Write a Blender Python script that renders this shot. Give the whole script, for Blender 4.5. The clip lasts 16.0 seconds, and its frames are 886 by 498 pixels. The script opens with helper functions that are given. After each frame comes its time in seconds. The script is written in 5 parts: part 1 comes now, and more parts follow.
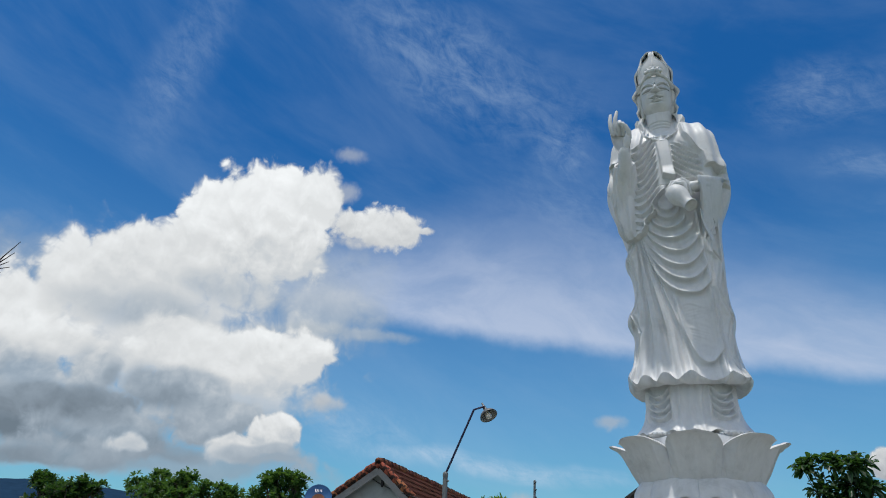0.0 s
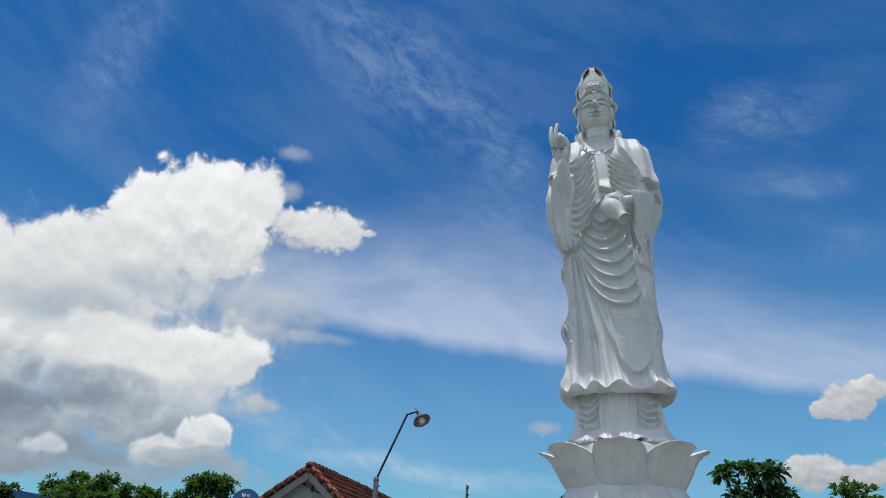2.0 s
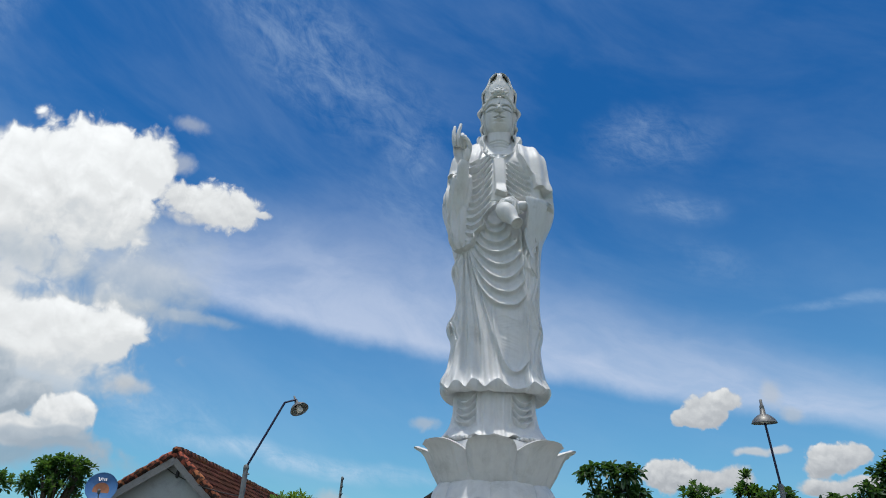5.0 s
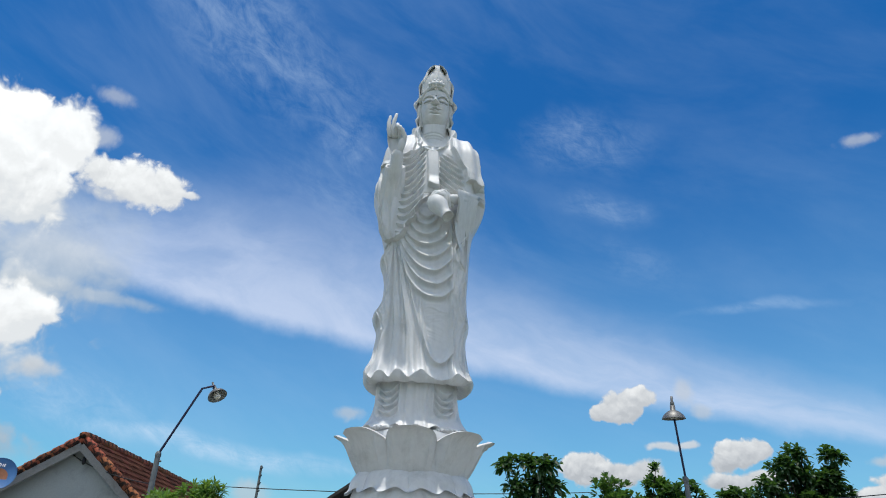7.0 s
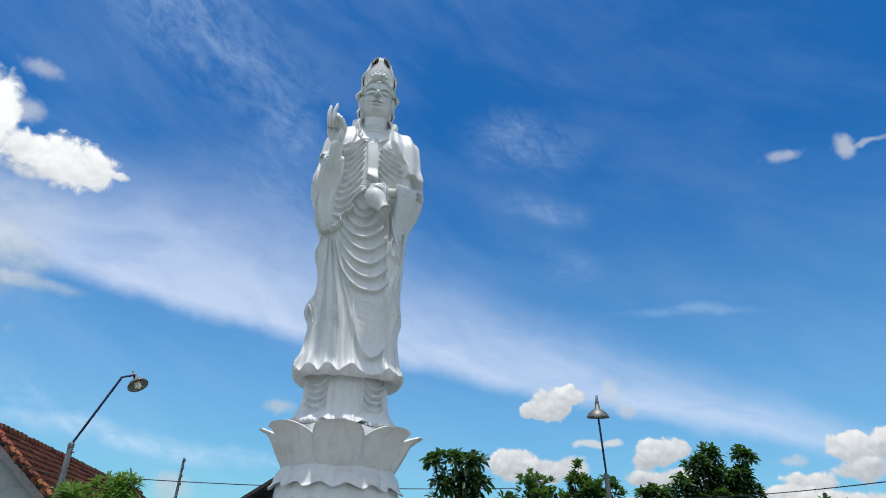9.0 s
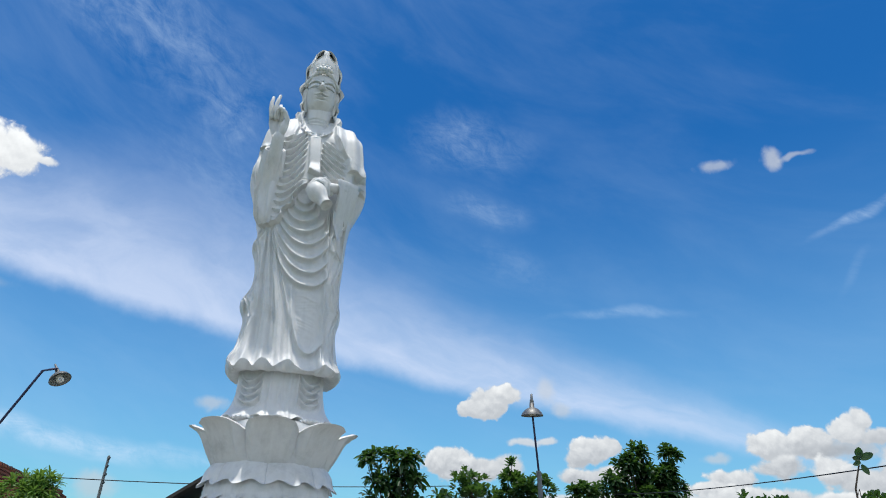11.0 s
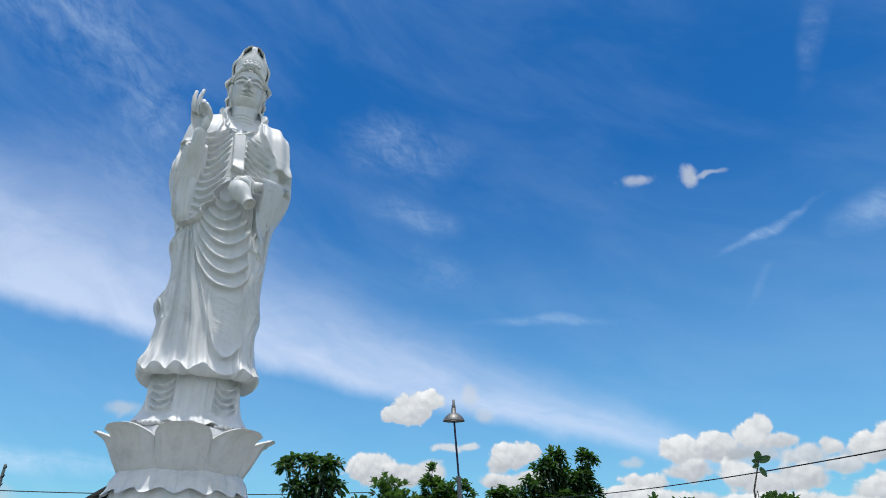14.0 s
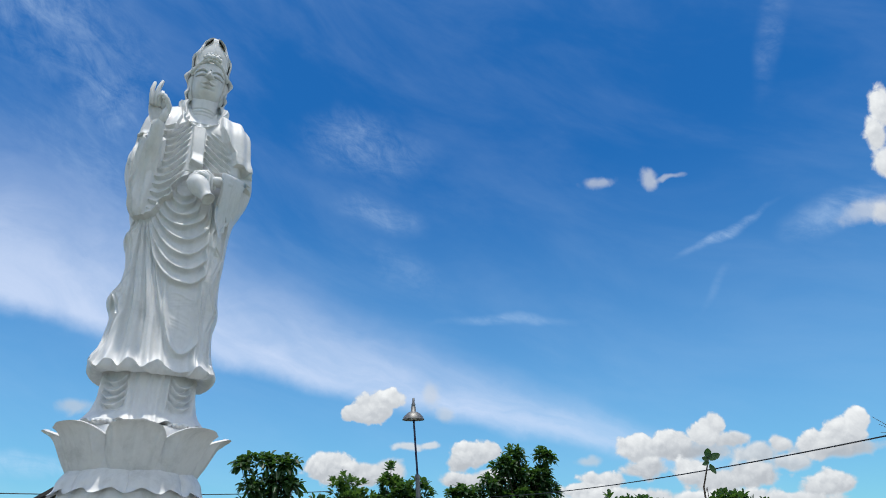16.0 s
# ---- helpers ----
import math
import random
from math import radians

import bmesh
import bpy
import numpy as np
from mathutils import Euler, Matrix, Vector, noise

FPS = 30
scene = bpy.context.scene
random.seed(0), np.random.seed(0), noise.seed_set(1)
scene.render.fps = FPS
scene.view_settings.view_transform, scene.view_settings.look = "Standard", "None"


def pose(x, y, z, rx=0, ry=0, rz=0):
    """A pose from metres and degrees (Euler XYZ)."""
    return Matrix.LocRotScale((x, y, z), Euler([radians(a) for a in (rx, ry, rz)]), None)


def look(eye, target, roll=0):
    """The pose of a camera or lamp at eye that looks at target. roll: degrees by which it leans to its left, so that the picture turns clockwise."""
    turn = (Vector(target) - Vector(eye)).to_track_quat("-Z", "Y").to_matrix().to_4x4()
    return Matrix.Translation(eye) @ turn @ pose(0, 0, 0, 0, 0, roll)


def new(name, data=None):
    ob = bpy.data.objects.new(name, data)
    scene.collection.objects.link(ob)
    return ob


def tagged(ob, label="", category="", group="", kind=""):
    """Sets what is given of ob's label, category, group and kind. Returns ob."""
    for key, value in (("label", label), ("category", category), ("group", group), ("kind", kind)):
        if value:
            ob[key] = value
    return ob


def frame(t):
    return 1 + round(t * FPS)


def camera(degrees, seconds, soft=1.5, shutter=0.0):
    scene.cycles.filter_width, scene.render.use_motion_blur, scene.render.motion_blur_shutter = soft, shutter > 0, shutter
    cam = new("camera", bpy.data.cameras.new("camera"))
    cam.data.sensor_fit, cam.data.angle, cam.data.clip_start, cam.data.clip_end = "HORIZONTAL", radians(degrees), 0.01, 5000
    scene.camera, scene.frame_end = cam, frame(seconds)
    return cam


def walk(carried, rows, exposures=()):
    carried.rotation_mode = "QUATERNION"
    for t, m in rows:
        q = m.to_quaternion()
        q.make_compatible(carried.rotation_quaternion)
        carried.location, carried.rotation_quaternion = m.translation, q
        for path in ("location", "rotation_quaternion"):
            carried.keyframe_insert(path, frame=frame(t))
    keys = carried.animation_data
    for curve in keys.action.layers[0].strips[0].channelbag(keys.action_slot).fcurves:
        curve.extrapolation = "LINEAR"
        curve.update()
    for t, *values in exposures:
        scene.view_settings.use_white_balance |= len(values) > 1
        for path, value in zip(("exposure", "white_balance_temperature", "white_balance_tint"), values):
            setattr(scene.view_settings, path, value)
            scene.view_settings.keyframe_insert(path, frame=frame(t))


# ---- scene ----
cam = camera(67.6, 16.0, soft=1.0)
PATH = [
    (0.0, -0.000, -0.000, 1.600, 115.86, -2.47, 19.17),
    (0.5, 0.004, -0.007, 1.605, 116.06, -2.40, 18.04),
    (1.0, 0.018, -0.020, 1.613, 116.40, -2.43, 16.77),
    (1.5, 0.042, -0.012, 1.608, 116.58, -2.20, 15.20),
    (2.0, 0.072, -0.000, 1.617, 116.41, -2.08, 13.76),
    (2.5, 0.087, 0.014, 1.606, 116.47, -2.55, 11.65),
    (3.0, 0.086, 0.016, 1.597, 116.12, -2.48, 10.08),
    (3.5, 0.112, 0.028, 1.595, 116.07, -2.77, 8.34),
    (4.0, 0.114, 0.041, 1.608, 116.26, -2.91, 6.87),
    (6.5, 0.207, 0.054, 1.603, 116.04, -2.27, -1.50),
    (7.0, 0.213, 0.057, 1.601, 115.85, -2.42, -2.86),
    (7.5, 0.237, 0.058, 1.605, 115.86, -2.40, -4.42),
    (8.0, 0.251, 0.056, 1.598, 115.84, -2.25, -5.71),
    (8.5, 0.254, 0.051, 1.597, 115.68, -2.21, -6.80),
    (9.0, 0.275, 0.072, 1.603, 115.70, -2.24, -8.67),
    (11.5, 0.307, 0.057, 1.582, 115.77, -1.41, -14.92),
    (12.0, 0.314, 0.062, 1.575, 115.79, -1.33, -16.16),
    (12.5, 0.329, 0.081, 1.584, 115.53, -1.08, -17.74),
    (13.0, 0.344, 0.092, 1.586, 115.69, -0.98, -19.13),
    (13.5, 0.365, 0.086, 1.598, 115.92, -0.47, -19.62),
    (14.0, 0.367, 0.079, 1.596, 116.26, -0.20, -20.12),
    (14.5, 0.368, 0.064, 1.594, 116.52, 0.02, -20.76),
    (15.0, 0.386, 0.067, 1.592, 116.57, 0.12, -21.73),
    (15.5, 0.393, 0.058, 1.593, 116.34, 0.35, -22.44),
    (16.0, 0.396, 0.062, 1.588, 116.16, 0.45, -23.34),
]
walk(cam, [(t, pose(x, y, z, rx, ry, rz)) for t, x, y, z, rx, ry, rz in PATH],
     exposures=[(0.0, -0.34), (4.0, -0.3), (7.0, -0.07), (9.0, 0.0), (16.0, 0.04)])

# ------------------------------------------------------------------ world, sun
SUN_EL, SUN_AZ = 83.0, -150.0
SKY, CLOUD = 0.144, 1.15


class Nodes:
    """Short calls for building a node tree."""

    def __init__(self, tree):
        self.t = tree

    def add(self, kind, **props):
        n = self.t.nodes.new(kind)
        for k, v in props.items():
            if k == "op":
                n.operation = v
            elif k == "kind":
                n.type = v
            elif k == "vtype":
                n.vector_type = v
            elif k == "interp":
                n.interpolation_type = v
        return n

    def put(self, socket, value):
        if isinstance(value, bpy.types.NodeSocket):
            self.t.links.new(value, socket)
        else:
            socket.default_value = value

    def math(self, op, a, b=0.0, c=0.0, clamp=False):
        n = self.add("ShaderNodeMath", op=op)
        n.use_clamp = clamp
        for i, v in enumerate((a, b, c)):
            self.put(n.inputs[i], v)
        return n.outputs[0]

    def vec(self, op, a, b=(0, 0, 0), scale=None):
        n = self.add("ShaderNodeVectorMath", op=op)
        self.put(n.inputs[0], a)
        self.put(n.inputs[1], b)
        if scale is not None:
            self.put(n.inputs["Scale"], scale)
        return n.outputs["Value"] if op in ("LENGTH", "DOT_PRODUCT", "DISTANCE") else n.outputs[0]

    def after(self, v, value):
        """The vector v, worked out once value is known."""
        n = self.add("ShaderNodeVectorMath", op="MULTIPLY_ADD")
        self.put(n.inputs[0], value)
        n.inputs[1].default_value = (1e-7, 1e-7, 0)
        self.put(n.inputs[2], v)
        return n.outputs[0]

    def noise(self, v, scale, detail=4.0, rough=0.55, distort=0.0, color=False):
        n = self.add("ShaderNodeTexNoise")
        self.put(n.inputs["Vector"], v)
        for k, x in (("Scale", scale), ("Detail", detail), ("Roughness", rough), ("Distortion", distort)):
            n.inputs[k].default_value = x
        return n.outputs["Color" if color else 0]

    def ramp(self, x, lo, hi, a=0.0, b=1.0, smooth=True):
        n = self.add("ShaderNodeMapRange", interp="SMOOTHSTEP" if smooth else "LINEAR")
        for i, v in enumerate((x, lo, hi, a, b)):
            self.put(n.inputs[i], v)
        return n.outputs[0]

    def mix(self, f, a, b):
        n = self.t.nodes.new("ShaderNodeMix")
        n.data_type = "RGBA"
        self.put(n.inputs[0], f)
        self.put(n.inputs[6], a)
        self.put(n.inputs[7], b)
        return n.outputs[2]

    def mapping(self, v, loc=(0, 0, 0), rot=0.0, scale=(1, 1, 1), vtype="TEXTURE"):
        n = self.add("ShaderNodeMapping", vtype=vtype)
        self.put(n.inputs[0], v)
        n.inputs[1].default_value = loc
        n.inputs[2].default_value = (0, 0, radians(rot))
        n.inputs[3].default_value = scale
        return n.outputs[0]


# cumulus lobes, back to front: azimuth, elevation, half width, half height in degrees,
# brightness of crown and base, softness
BIG_CROWN = [
    (-54.1, 19.2, 5.4, 3.2, 0.60, 0.55, 1.0), (-31.7, 21.1, 6.5, 5.2, 0.66, 0.60, 1.0), (-45.2, 17.2, 10.4, 6.5, 1.00, 0.85, 0.5), (-39.3, 14.5, 10.2, 5.8, 0.95, 0.80, 0.5),
    (-58.2, 12.8, 5.2, 5.5, 1.00, 0.70, 0.2), (-53.9, 16.1, 3.3, 3.0, 1.15, 0.90, 0.2), (-50.5, 19.2, 4.3, 3.5, 1.12, 0.90, 0.2), (-46.3, 21.3, 5.1, 3.3, 1.10, 0.85, 0.2),
    (-39.2, 25.8, 5.9, 3.9, 1.20, 0.95, 0.1), (-36.1, 28.4, 5.4, 3.5, 1.20, 1.00, 0.1), (-33.0, 29.4, 2.4, 2.6, 1.15, 0.95, 0.2), (-42.7, 23.7, 4.1, 2.7, 1.15, 0.90, 0.2),
    (-36.4, 24.3, 5.5, 3.0, 1.15, 0.80, 0.2)]
BIG_MIDDLE = [
    (-38.6, 20.4, 5.2, 1.6, 0.85, 0.68, 0.8), (-44.6, 18.0, 5.1, 1.8, 0.80, 0.60, 0.8), (-31.5, 19.6, 6.0, 2.4, 0.85, 0.66, 0.9), (-33.8, 17.8, 5.3, 0.7, 0.72, 0.62, 0.9),
    (-27.8, 18.3, 5.5, 0.6, 0.75, 0.62, 0.8), (-36.3, 15.6, 6.9, 2.5, 1.15, 0.90, 0.2), (-32.4, 15.1, 2.8, 2.1, 1.12, 0.85, 0.2), (-41.5, 14.2, 4.3, 2.6, 1.10, 0.85, 0.3),
    (-35.4, 13.1, 4.1, 1.0, 1.00, 0.75, 0.5), (-51.4, 14.3, 4.0, 1.8, 1.12, 0.85, 0.3), (-52.5, 11.6, 4.2, 2.3, 0.85, 0.50, 0.4), (-48.3, 12.7, 2.3, 2.0, 0.90, 0.55, 0.3),
    (-46.8, 12.5, 0.9, 1.2, 0.60, 0.42, 0.6), (-45.1, 17.6, 4.6, 1.5, 0.66, 0.52, 0.85), (-40.6, 20.8, 3.4, 1.1, 0.74, 0.62, 0.9),
    (-49.6, 17.6, 3.0, 1.4, 0.72, 0.60, 0.9), (-41.2, 16.4, 5.0, 1.3, 1.08, 0.92, 0.6)]
BIG_FOOT = [
    (-42.3, 11.9, 4.2, 2.1, 0.68, 0.40, 0.35), (-49.1, 9.9, 5.5, 1.7, 0.50, 0.26, 0.35), (-52.4, 8.6, 3.7, 1.6, 0.44, 0.24, 0.35), (-38.8, 9.9, 4.7, 2.4, 0.74, 0.46, 0.25),
    (-45.5, 7.9, 5.4, 1.8, 0.64, 0.36, 0.35), (-48.9, 6.5, 6.1, 1.3, 0.58, 0.34, 0.45), (-41.1, 6.3, 12.1, 1.3, 0.53, 0.42, 0.65), (-48.2, 10.0, 3.2, 1.4, 0.40, 0.28, 0.70), (-42.0, 11.2, 2.6, 1.2, 0.50, 0.36, 0.70),
    (-40.9, 7.2, 2.6, 0.9, 0.42, 0.34, 0.70), (-51.4, 6.2, 2.6, 0.9, 0.40, 0.33, 0.70), (-44.6, 7.6, 1.4, 0.6, 1.00, 0.75, 0.50),
    (-36.3, 7.9, 2.6, 1.3, 1.05, 0.70, 0.20), (-33.6, 9.0, 2.3, 1.8, 1.15, 0.72, 0.10), (-34.0, 7.3, 4.4, 0.9, 0.62, 0.50, 0.45)]
BESIDE_BIG = [
    (-30.0, 12.0, 1.8, 0.7, 0.75, 0.65, 0.8), (-30.2, 33.0, 1.5, 0.7, 0.70, 0.66, 1.0), (-29.9, 29.8, 1.3, 0.9, 0.75, 0.70, 0.9), (-29.2, 27.2, 2.2, 1.5, 1.00, 0.80, 0.3),
    (-26.4, 27.2, 3.1, 2.0, 1.08, 0.85, 0.3), (-24.3, 27.4, 2.2, 1.7, 1.05, 0.80, 0.3), (-22.4, 27.3, 1.0, 0.4, 0.95, 0.80, 0.4), (-28.2, 25.8, 2.7, 0.5, 0.80, 0.70, 0.8)]
EAST_NEAR = [
    (17.4, 12.6, 2.2, 1.2, 0.90, 0.58, 0.1), (18.8, 13.3, 1.5, 1.1, 0.95, 0.62, 0.1), (16.0, 12.2, 1.3, 0.8, 0.88, 0.58, 0.1), (22.4, 13.7, 1.0, 1.0, 0.75, 0.62, 0.9),
    (23.6, 12.0, 0.7, 0.7, 0.72, 0.60, 0.9), (20.6, 9.5, 1.7, 0.4, 0.85, 0.70, 0.5), (22.1, 9.7, 0.9, 0.3, 0.85, 0.70, 0.5), (13.9, 7.8, 2.3, 1.3, 0.92, 0.55, 0.1),
    (16.9, 7.4, 2.2, 1.0, 0.90, 0.52, 0.2), (19.0, 7.6, 1.6, 0.9, 0.85, 0.58, 0.3), (25.8, 8.8, 2.0, 1.2, 0.90, 0.55, 0.1), (27.4, 9.1, 1.1, 0.8, 0.92, 0.60, 0.1),
    (24.9, 8.3, 1.3, 0.9, 0.86, 0.52, 0.2)]
EAST_BANK = [
    (25.1, 6.9, 2.1, 0.6, 0.82, 0.50, 0.3), (27.6, 7.1, 2.1, 0.6, 0.80, 0.50, 0.3), (35.5, 8.0, 1.1, 0.4, 0.72, 0.62, 0.8), (42.8, 8.5, 4.6, 0.9, 0.70, 0.48, 0.5),
    (39.4, 8.9, 1.8, 1.3, 0.92, 0.58, 0.1), (41.8, 9.0, 1.9, 1.3, 0.92, 0.56, 0.1), (44.7, 9.8, 1.4, 1.1, 0.95, 0.62, 0.1), (45.5, 10.5, 0.7, 0.8, 0.95, 0.65, 0.2),
    (46.3, 9.1, 1.3, 0.6, 0.80, 0.55, 0.3), (42.8, 8.4, 2.5, 0.5, 0.62, 0.45, 0.6), (48.1, 8.0, 1.8, 0.8, 0.82, 0.55, 0.4), (49.8, 8.6, 0.8, 0.7, 0.85, 0.60, 0.3),
    (53.0, 7.9, 3.2, 0.7, 0.68, 0.48, 0.5)]
EAST_FAR = [
    (52.0, 8.4, 1.2, 1.2, 0.92, 0.60, 0.1), (54.0, 8.9, 1.7, 1.3, 0.95, 0.60, 0.1), (55.1, 9.7, 0.9, 1.0, 0.97, 0.68, 0.1), (54.1, 7.8, 2.1, 0.5, 0.66, 0.48, 0.6),
    (39.6, 7.4, 2.0, 0.9, 0.85, 0.52, 0.3), (43.2, 7.0, 1.5, 1.1, 0.92, 0.58, 0.2), (44.7, 6.4, 2.4, 1.0, 0.86, 0.52, 0.3), (47.4, 6.6, 2.4, 1.0, 0.86, 0.52, 0.3),
    (50.0, 7.2, 1.8, 0.6, 0.82, 0.55, 0.4), (52.5, 5.7, 1.7, 0.9, 0.90, 0.55, 0.2), (51.5, 5.3, 1.2, 0.6, 0.85, 0.55, 0.3)]
EAST_LOW = [
    (36.2, 6.6, 1.9, 0.8, 0.90, 0.58, 0.2), (34.8, 5.9, 2.3, 0.6, 0.92, 0.60, 0.2), (38.1, 5.3, 4.7, 0.7, 0.90, 0.60, 0.3), (45.1, 5.0, 4.4, 0.7, 0.90, 0.60, 0.3),
    (49.7, 4.7, 3.7, 0.5, 0.86, 0.60, 0.3), (28.7, 5.1, 13.6, 0.5, 0.85, 0.60, 0.4), (38.8, 30.8, 1.5, 0.5, 0.72, 0.60, 0.95), (43.6, 30.5, 0.8, 0.9, 0.75, 0.60, 0.8),
    (45.3, 30.3, 1.4, 0.25, 0.65, 0.60, 0.95), (63.2, 31.0, 1.0, 1.8, 0.95, 0.65, 0.2), (62.0, 29.3, 0.9, 1.2, 0.90, 0.65, 0.3), (62.5, 27.0, 1.4, 1.4, 0.90, 0.65, 0.3),
    (60.2, 24.2, 2.5, 0.9, 0.80, 0.70, 0.9)]
SCATTERED = [(-30.1, 12.3, 1.0, 0.5, 0.75, 0.65, 0.8), (-5.7, 11.4, 1.2, 0.6, 0.66, 0.58, 0.85), (-12.8, 4.7, 1.5, 1.3, 0.66, 0.58, 0.85),
             (60.7, 23.8, 0.9, 0.9, 0.8, 0.65, 0.6)]
# thin high cloud: azimuth, elevation, half length, half width, tilt, strength
CIRRUS = [
    (-16.0, 7.8, 15.0, 0.9, -6, 0.85), (-27.0, 10.5, 7.0, 2.8, -12, 0.4), (-20.0, 41.0, 17.0, 5.4, -18, 0.36),
    (-47.5, 37.5, 3.0, 9.0, -16, 0.26), (15.5, 35.0, 7.0, 2.8, -4, 0.33), (17.0, 29.2, 4.5, 1.6, -12, 0.3),
    (49.2, 25.0, 4.8, 0.35, 15, 0.6), (58.0, 24.6, 4.5, 1.3, 6, 0.4), (28.8, 19.6, 6.5, 0.5, 3, 0.32),
    (57.0, 39.0, 1.2, 5.5, -28, 0.17), (-9.0, 35.0, 5.0, 3.5, -40, 0.35), (-33.0, 22.0, 9.0, 3.4, 0, 0.5), (47.8, 21.2, 0.5, 2.0, -35, 0.14),
    (-6.0, 29.0, 12.0, 3.5, -20, 0.2), (20.0, 24.0, 5.0, 2.0, -25, 0.16)]


def puff_group(name, freq):
    """Node group: a direction in degrees to the billows of a cloud, about 0 on the mean."""
    g = bpy.data.node_groups.new(name, "ShaderNodeTree")
    g.interface.new_socket("P", in_out="INPUT", socket_type="NodeSocketVector")
    g.interface.new_socket("F", in_out="OUTPUT", socket_type="NodeSocketFloat")
    k = Nodes(g)
    p = g.nodes.new("NodeGroupInput").outputs[0]
    bend = k.vec("SUBTRACT", k.noise(p, freq * 0.9, 3.0, 0.55, color=True), (0.5, 0.5, 0.5))
    cell = g.nodes.new("ShaderNodeTexVoronoi")
    cell.voronoi_dimensions = "2D"
    cell.feature = "SMOOTH_F1"
    for key, v in (("Scale", freq), ("Detail", 3.0), ("Roughness", 0.5), ("Lacunarity", 2.2), ("Smoothness", 0.6)):
        cell.inputs[key].default_value = v
    k.put(cell.inputs["Vector"], k.vec("ADD", p, k.vec("SCALE", bend, scale=1.1 / freq)))
    fine = k.noise(k.after(p, cell.outputs["Distance"]), freq * 0.8, 8.0, 0.5, 0.3)
    f = k.math("SUBTRACT", k.math("MULTIPLY", k.math("SUBTRACT", fine, 0.5), 0.9), k.math("MULTIPLY", k.math("SUBTRACT", cell.outputs["Distance"], 0.42), 0.5))
    k.t.links.new(f, g.nodes.new("NodeGroupOutput").inputs[0])
    return g


world = bpy.data.worlds.new("sky")
scene.world = world
world.use_nodes = True
wt = world.node_tree
wt.nodes.clear()
w = Nodes(wt)
ray = wt.nodes.new("ShaderNodeTexCoord").outputs["Generated"]
sep = wt.nodes.new("ShaderNodeSeparateXYZ")
w.put(sep.inputs[0], ray)
az = w.math("MULTIPLY", w.math("ARCTAN2", sep.outputs[0], sep.outputs[1]), 57.2958)
el = w.math("MULTIPLY", w.math("ARCSINE", sep.outputs[2]), 57.2958)
com = wt.nodes.new("ShaderNodeCombineXYZ")
w.put(com.inputs[0], az)
w.put(com.inputs[1], el)
P = com.outputs[0]

sky = wt.nodes.new("ShaderNodeTexSky")
sky.sky_type = "NISHITA"
sky.sun_disc = False
sky.sun_elevation, sky.sun_rotation = radians(SUN_EL), radians(SUN_AZ)
sky.altitude, sky.air_density, sky.dust_density, sky.ozone_density = 0, 1.0, 0.6, 3.0
blue = wt.nodes.new("ShaderNodeHueSaturation")
blue.inputs["Saturation"].default_value = 1.3
w.put(blue.inputs["Color"], sky.outputs[0])
deepen = wt.nodes.new("ShaderNodeGamma")
deepen.inputs[1].default_value = 1.3
w.put(deepen.inputs[0], w.vec("MULTIPLY", blue.outputs[0], (SKY * 0.63, SKY * 1.08, SKY * 1.06)))
base = w.mix(w.ramp(el, 36.0, 0.0, 0.0, 0.54), deepen.outputs[0], (0.27, 0.51, 0.75, 1))

# high veil
soft = w.vec("SUBTRACT", w.noise(P, 0.12, 3.0, 0.5, color=True), (0.5, 0.5, 0.5))
Pw = w.vec("MULTIPLY", w.vec("ADD", P, w.vec("SCALE", soft, scale=3.5)), (1, 1, 0))
veil = None
for a, e, ra, re, tilt, s in CIRRUS:
    at = Pw if veil is None else w.after(Pw, veil)
    d = w.vec("LENGTH", w.mapping(at, (a, e, 0), tilt, (ra, re, 1)))
    one = w.math("MULTIPLY", w.ramp(d, 1.25, 0.1), s)
    veil = one if veil is None else w.math("MAXIMUM", veil, one)
wisp = w.noise(w.mapping(w.after(P, veil), rot=-16, scale=(5.0, 1.9, 1)), 1.0, 9.0, 0.66, 0.9)
curl = w.noise(w.mapping(w.after(P, wisp), rot=-40, scale=(2.0, 1.1, 1)), 1.0, 9.0, 0.68, 0.6)
grain = w.math("ADD", w.math("MULTIPLY", wisp, 1.0), w.math("MULTIPLY", curl, 0.7))
veil = w.math("MULTIPLY", veil, w.ramp(grain, 0.5, 1.3, 0.0, 0.95))
# the long band: a sharper lower edge that curves down towards the east, a soft ragged upper one
Pb = w.after(P, veil)
low = w.math("ADD", 15.8, w.math("MULTIPLY", az, w.math("ADD", -0.155, w.math("MULTIPLY", az, -0.0011))))
low = w.math("ADD", low, w.math("MULTIPLY", w.math("SUBTRACT", w.noise(Pb, 0.16, 5.0, 0.6), 0.5), 2.2))
over = w.math("SUBTRACT", el, low)
thick = w.math("MULTIPLY", w.ramp(az, -38.0, -12.0, 5.0, 12.0), w.ramp(az, -8.0, 44.0, 1.0, 0.16, smooth=False))
share = w.math("DIVIDE", over, thick)
band = w.math("MULTIPLY", w.ramp(over, -0.4, 1.5), w.ramp(share, 1.3, 0.05))
band = w.math("MULTIPLY", band, w.math("MULTIPLY", w.ramp(az, -42.0, -28.0), w.ramp(az, 50.0, 38.0)))
flow = wt.nodes.new("ShaderNodeCombineXYZ")
w.put(flow.inputs[0], w.math("MULTIPLY", az, 0.1))
w.put(flow.inputs[1], w.math("MULTIPLY", share, 2.2))
silk = w.noise(flow.outputs[0], 1.3, 8.0, 0.6, 0.5)
band = w.math("MULTIPLY", band, w.ramp(silk, 0.25, 0.75, 0.55, 0.92))
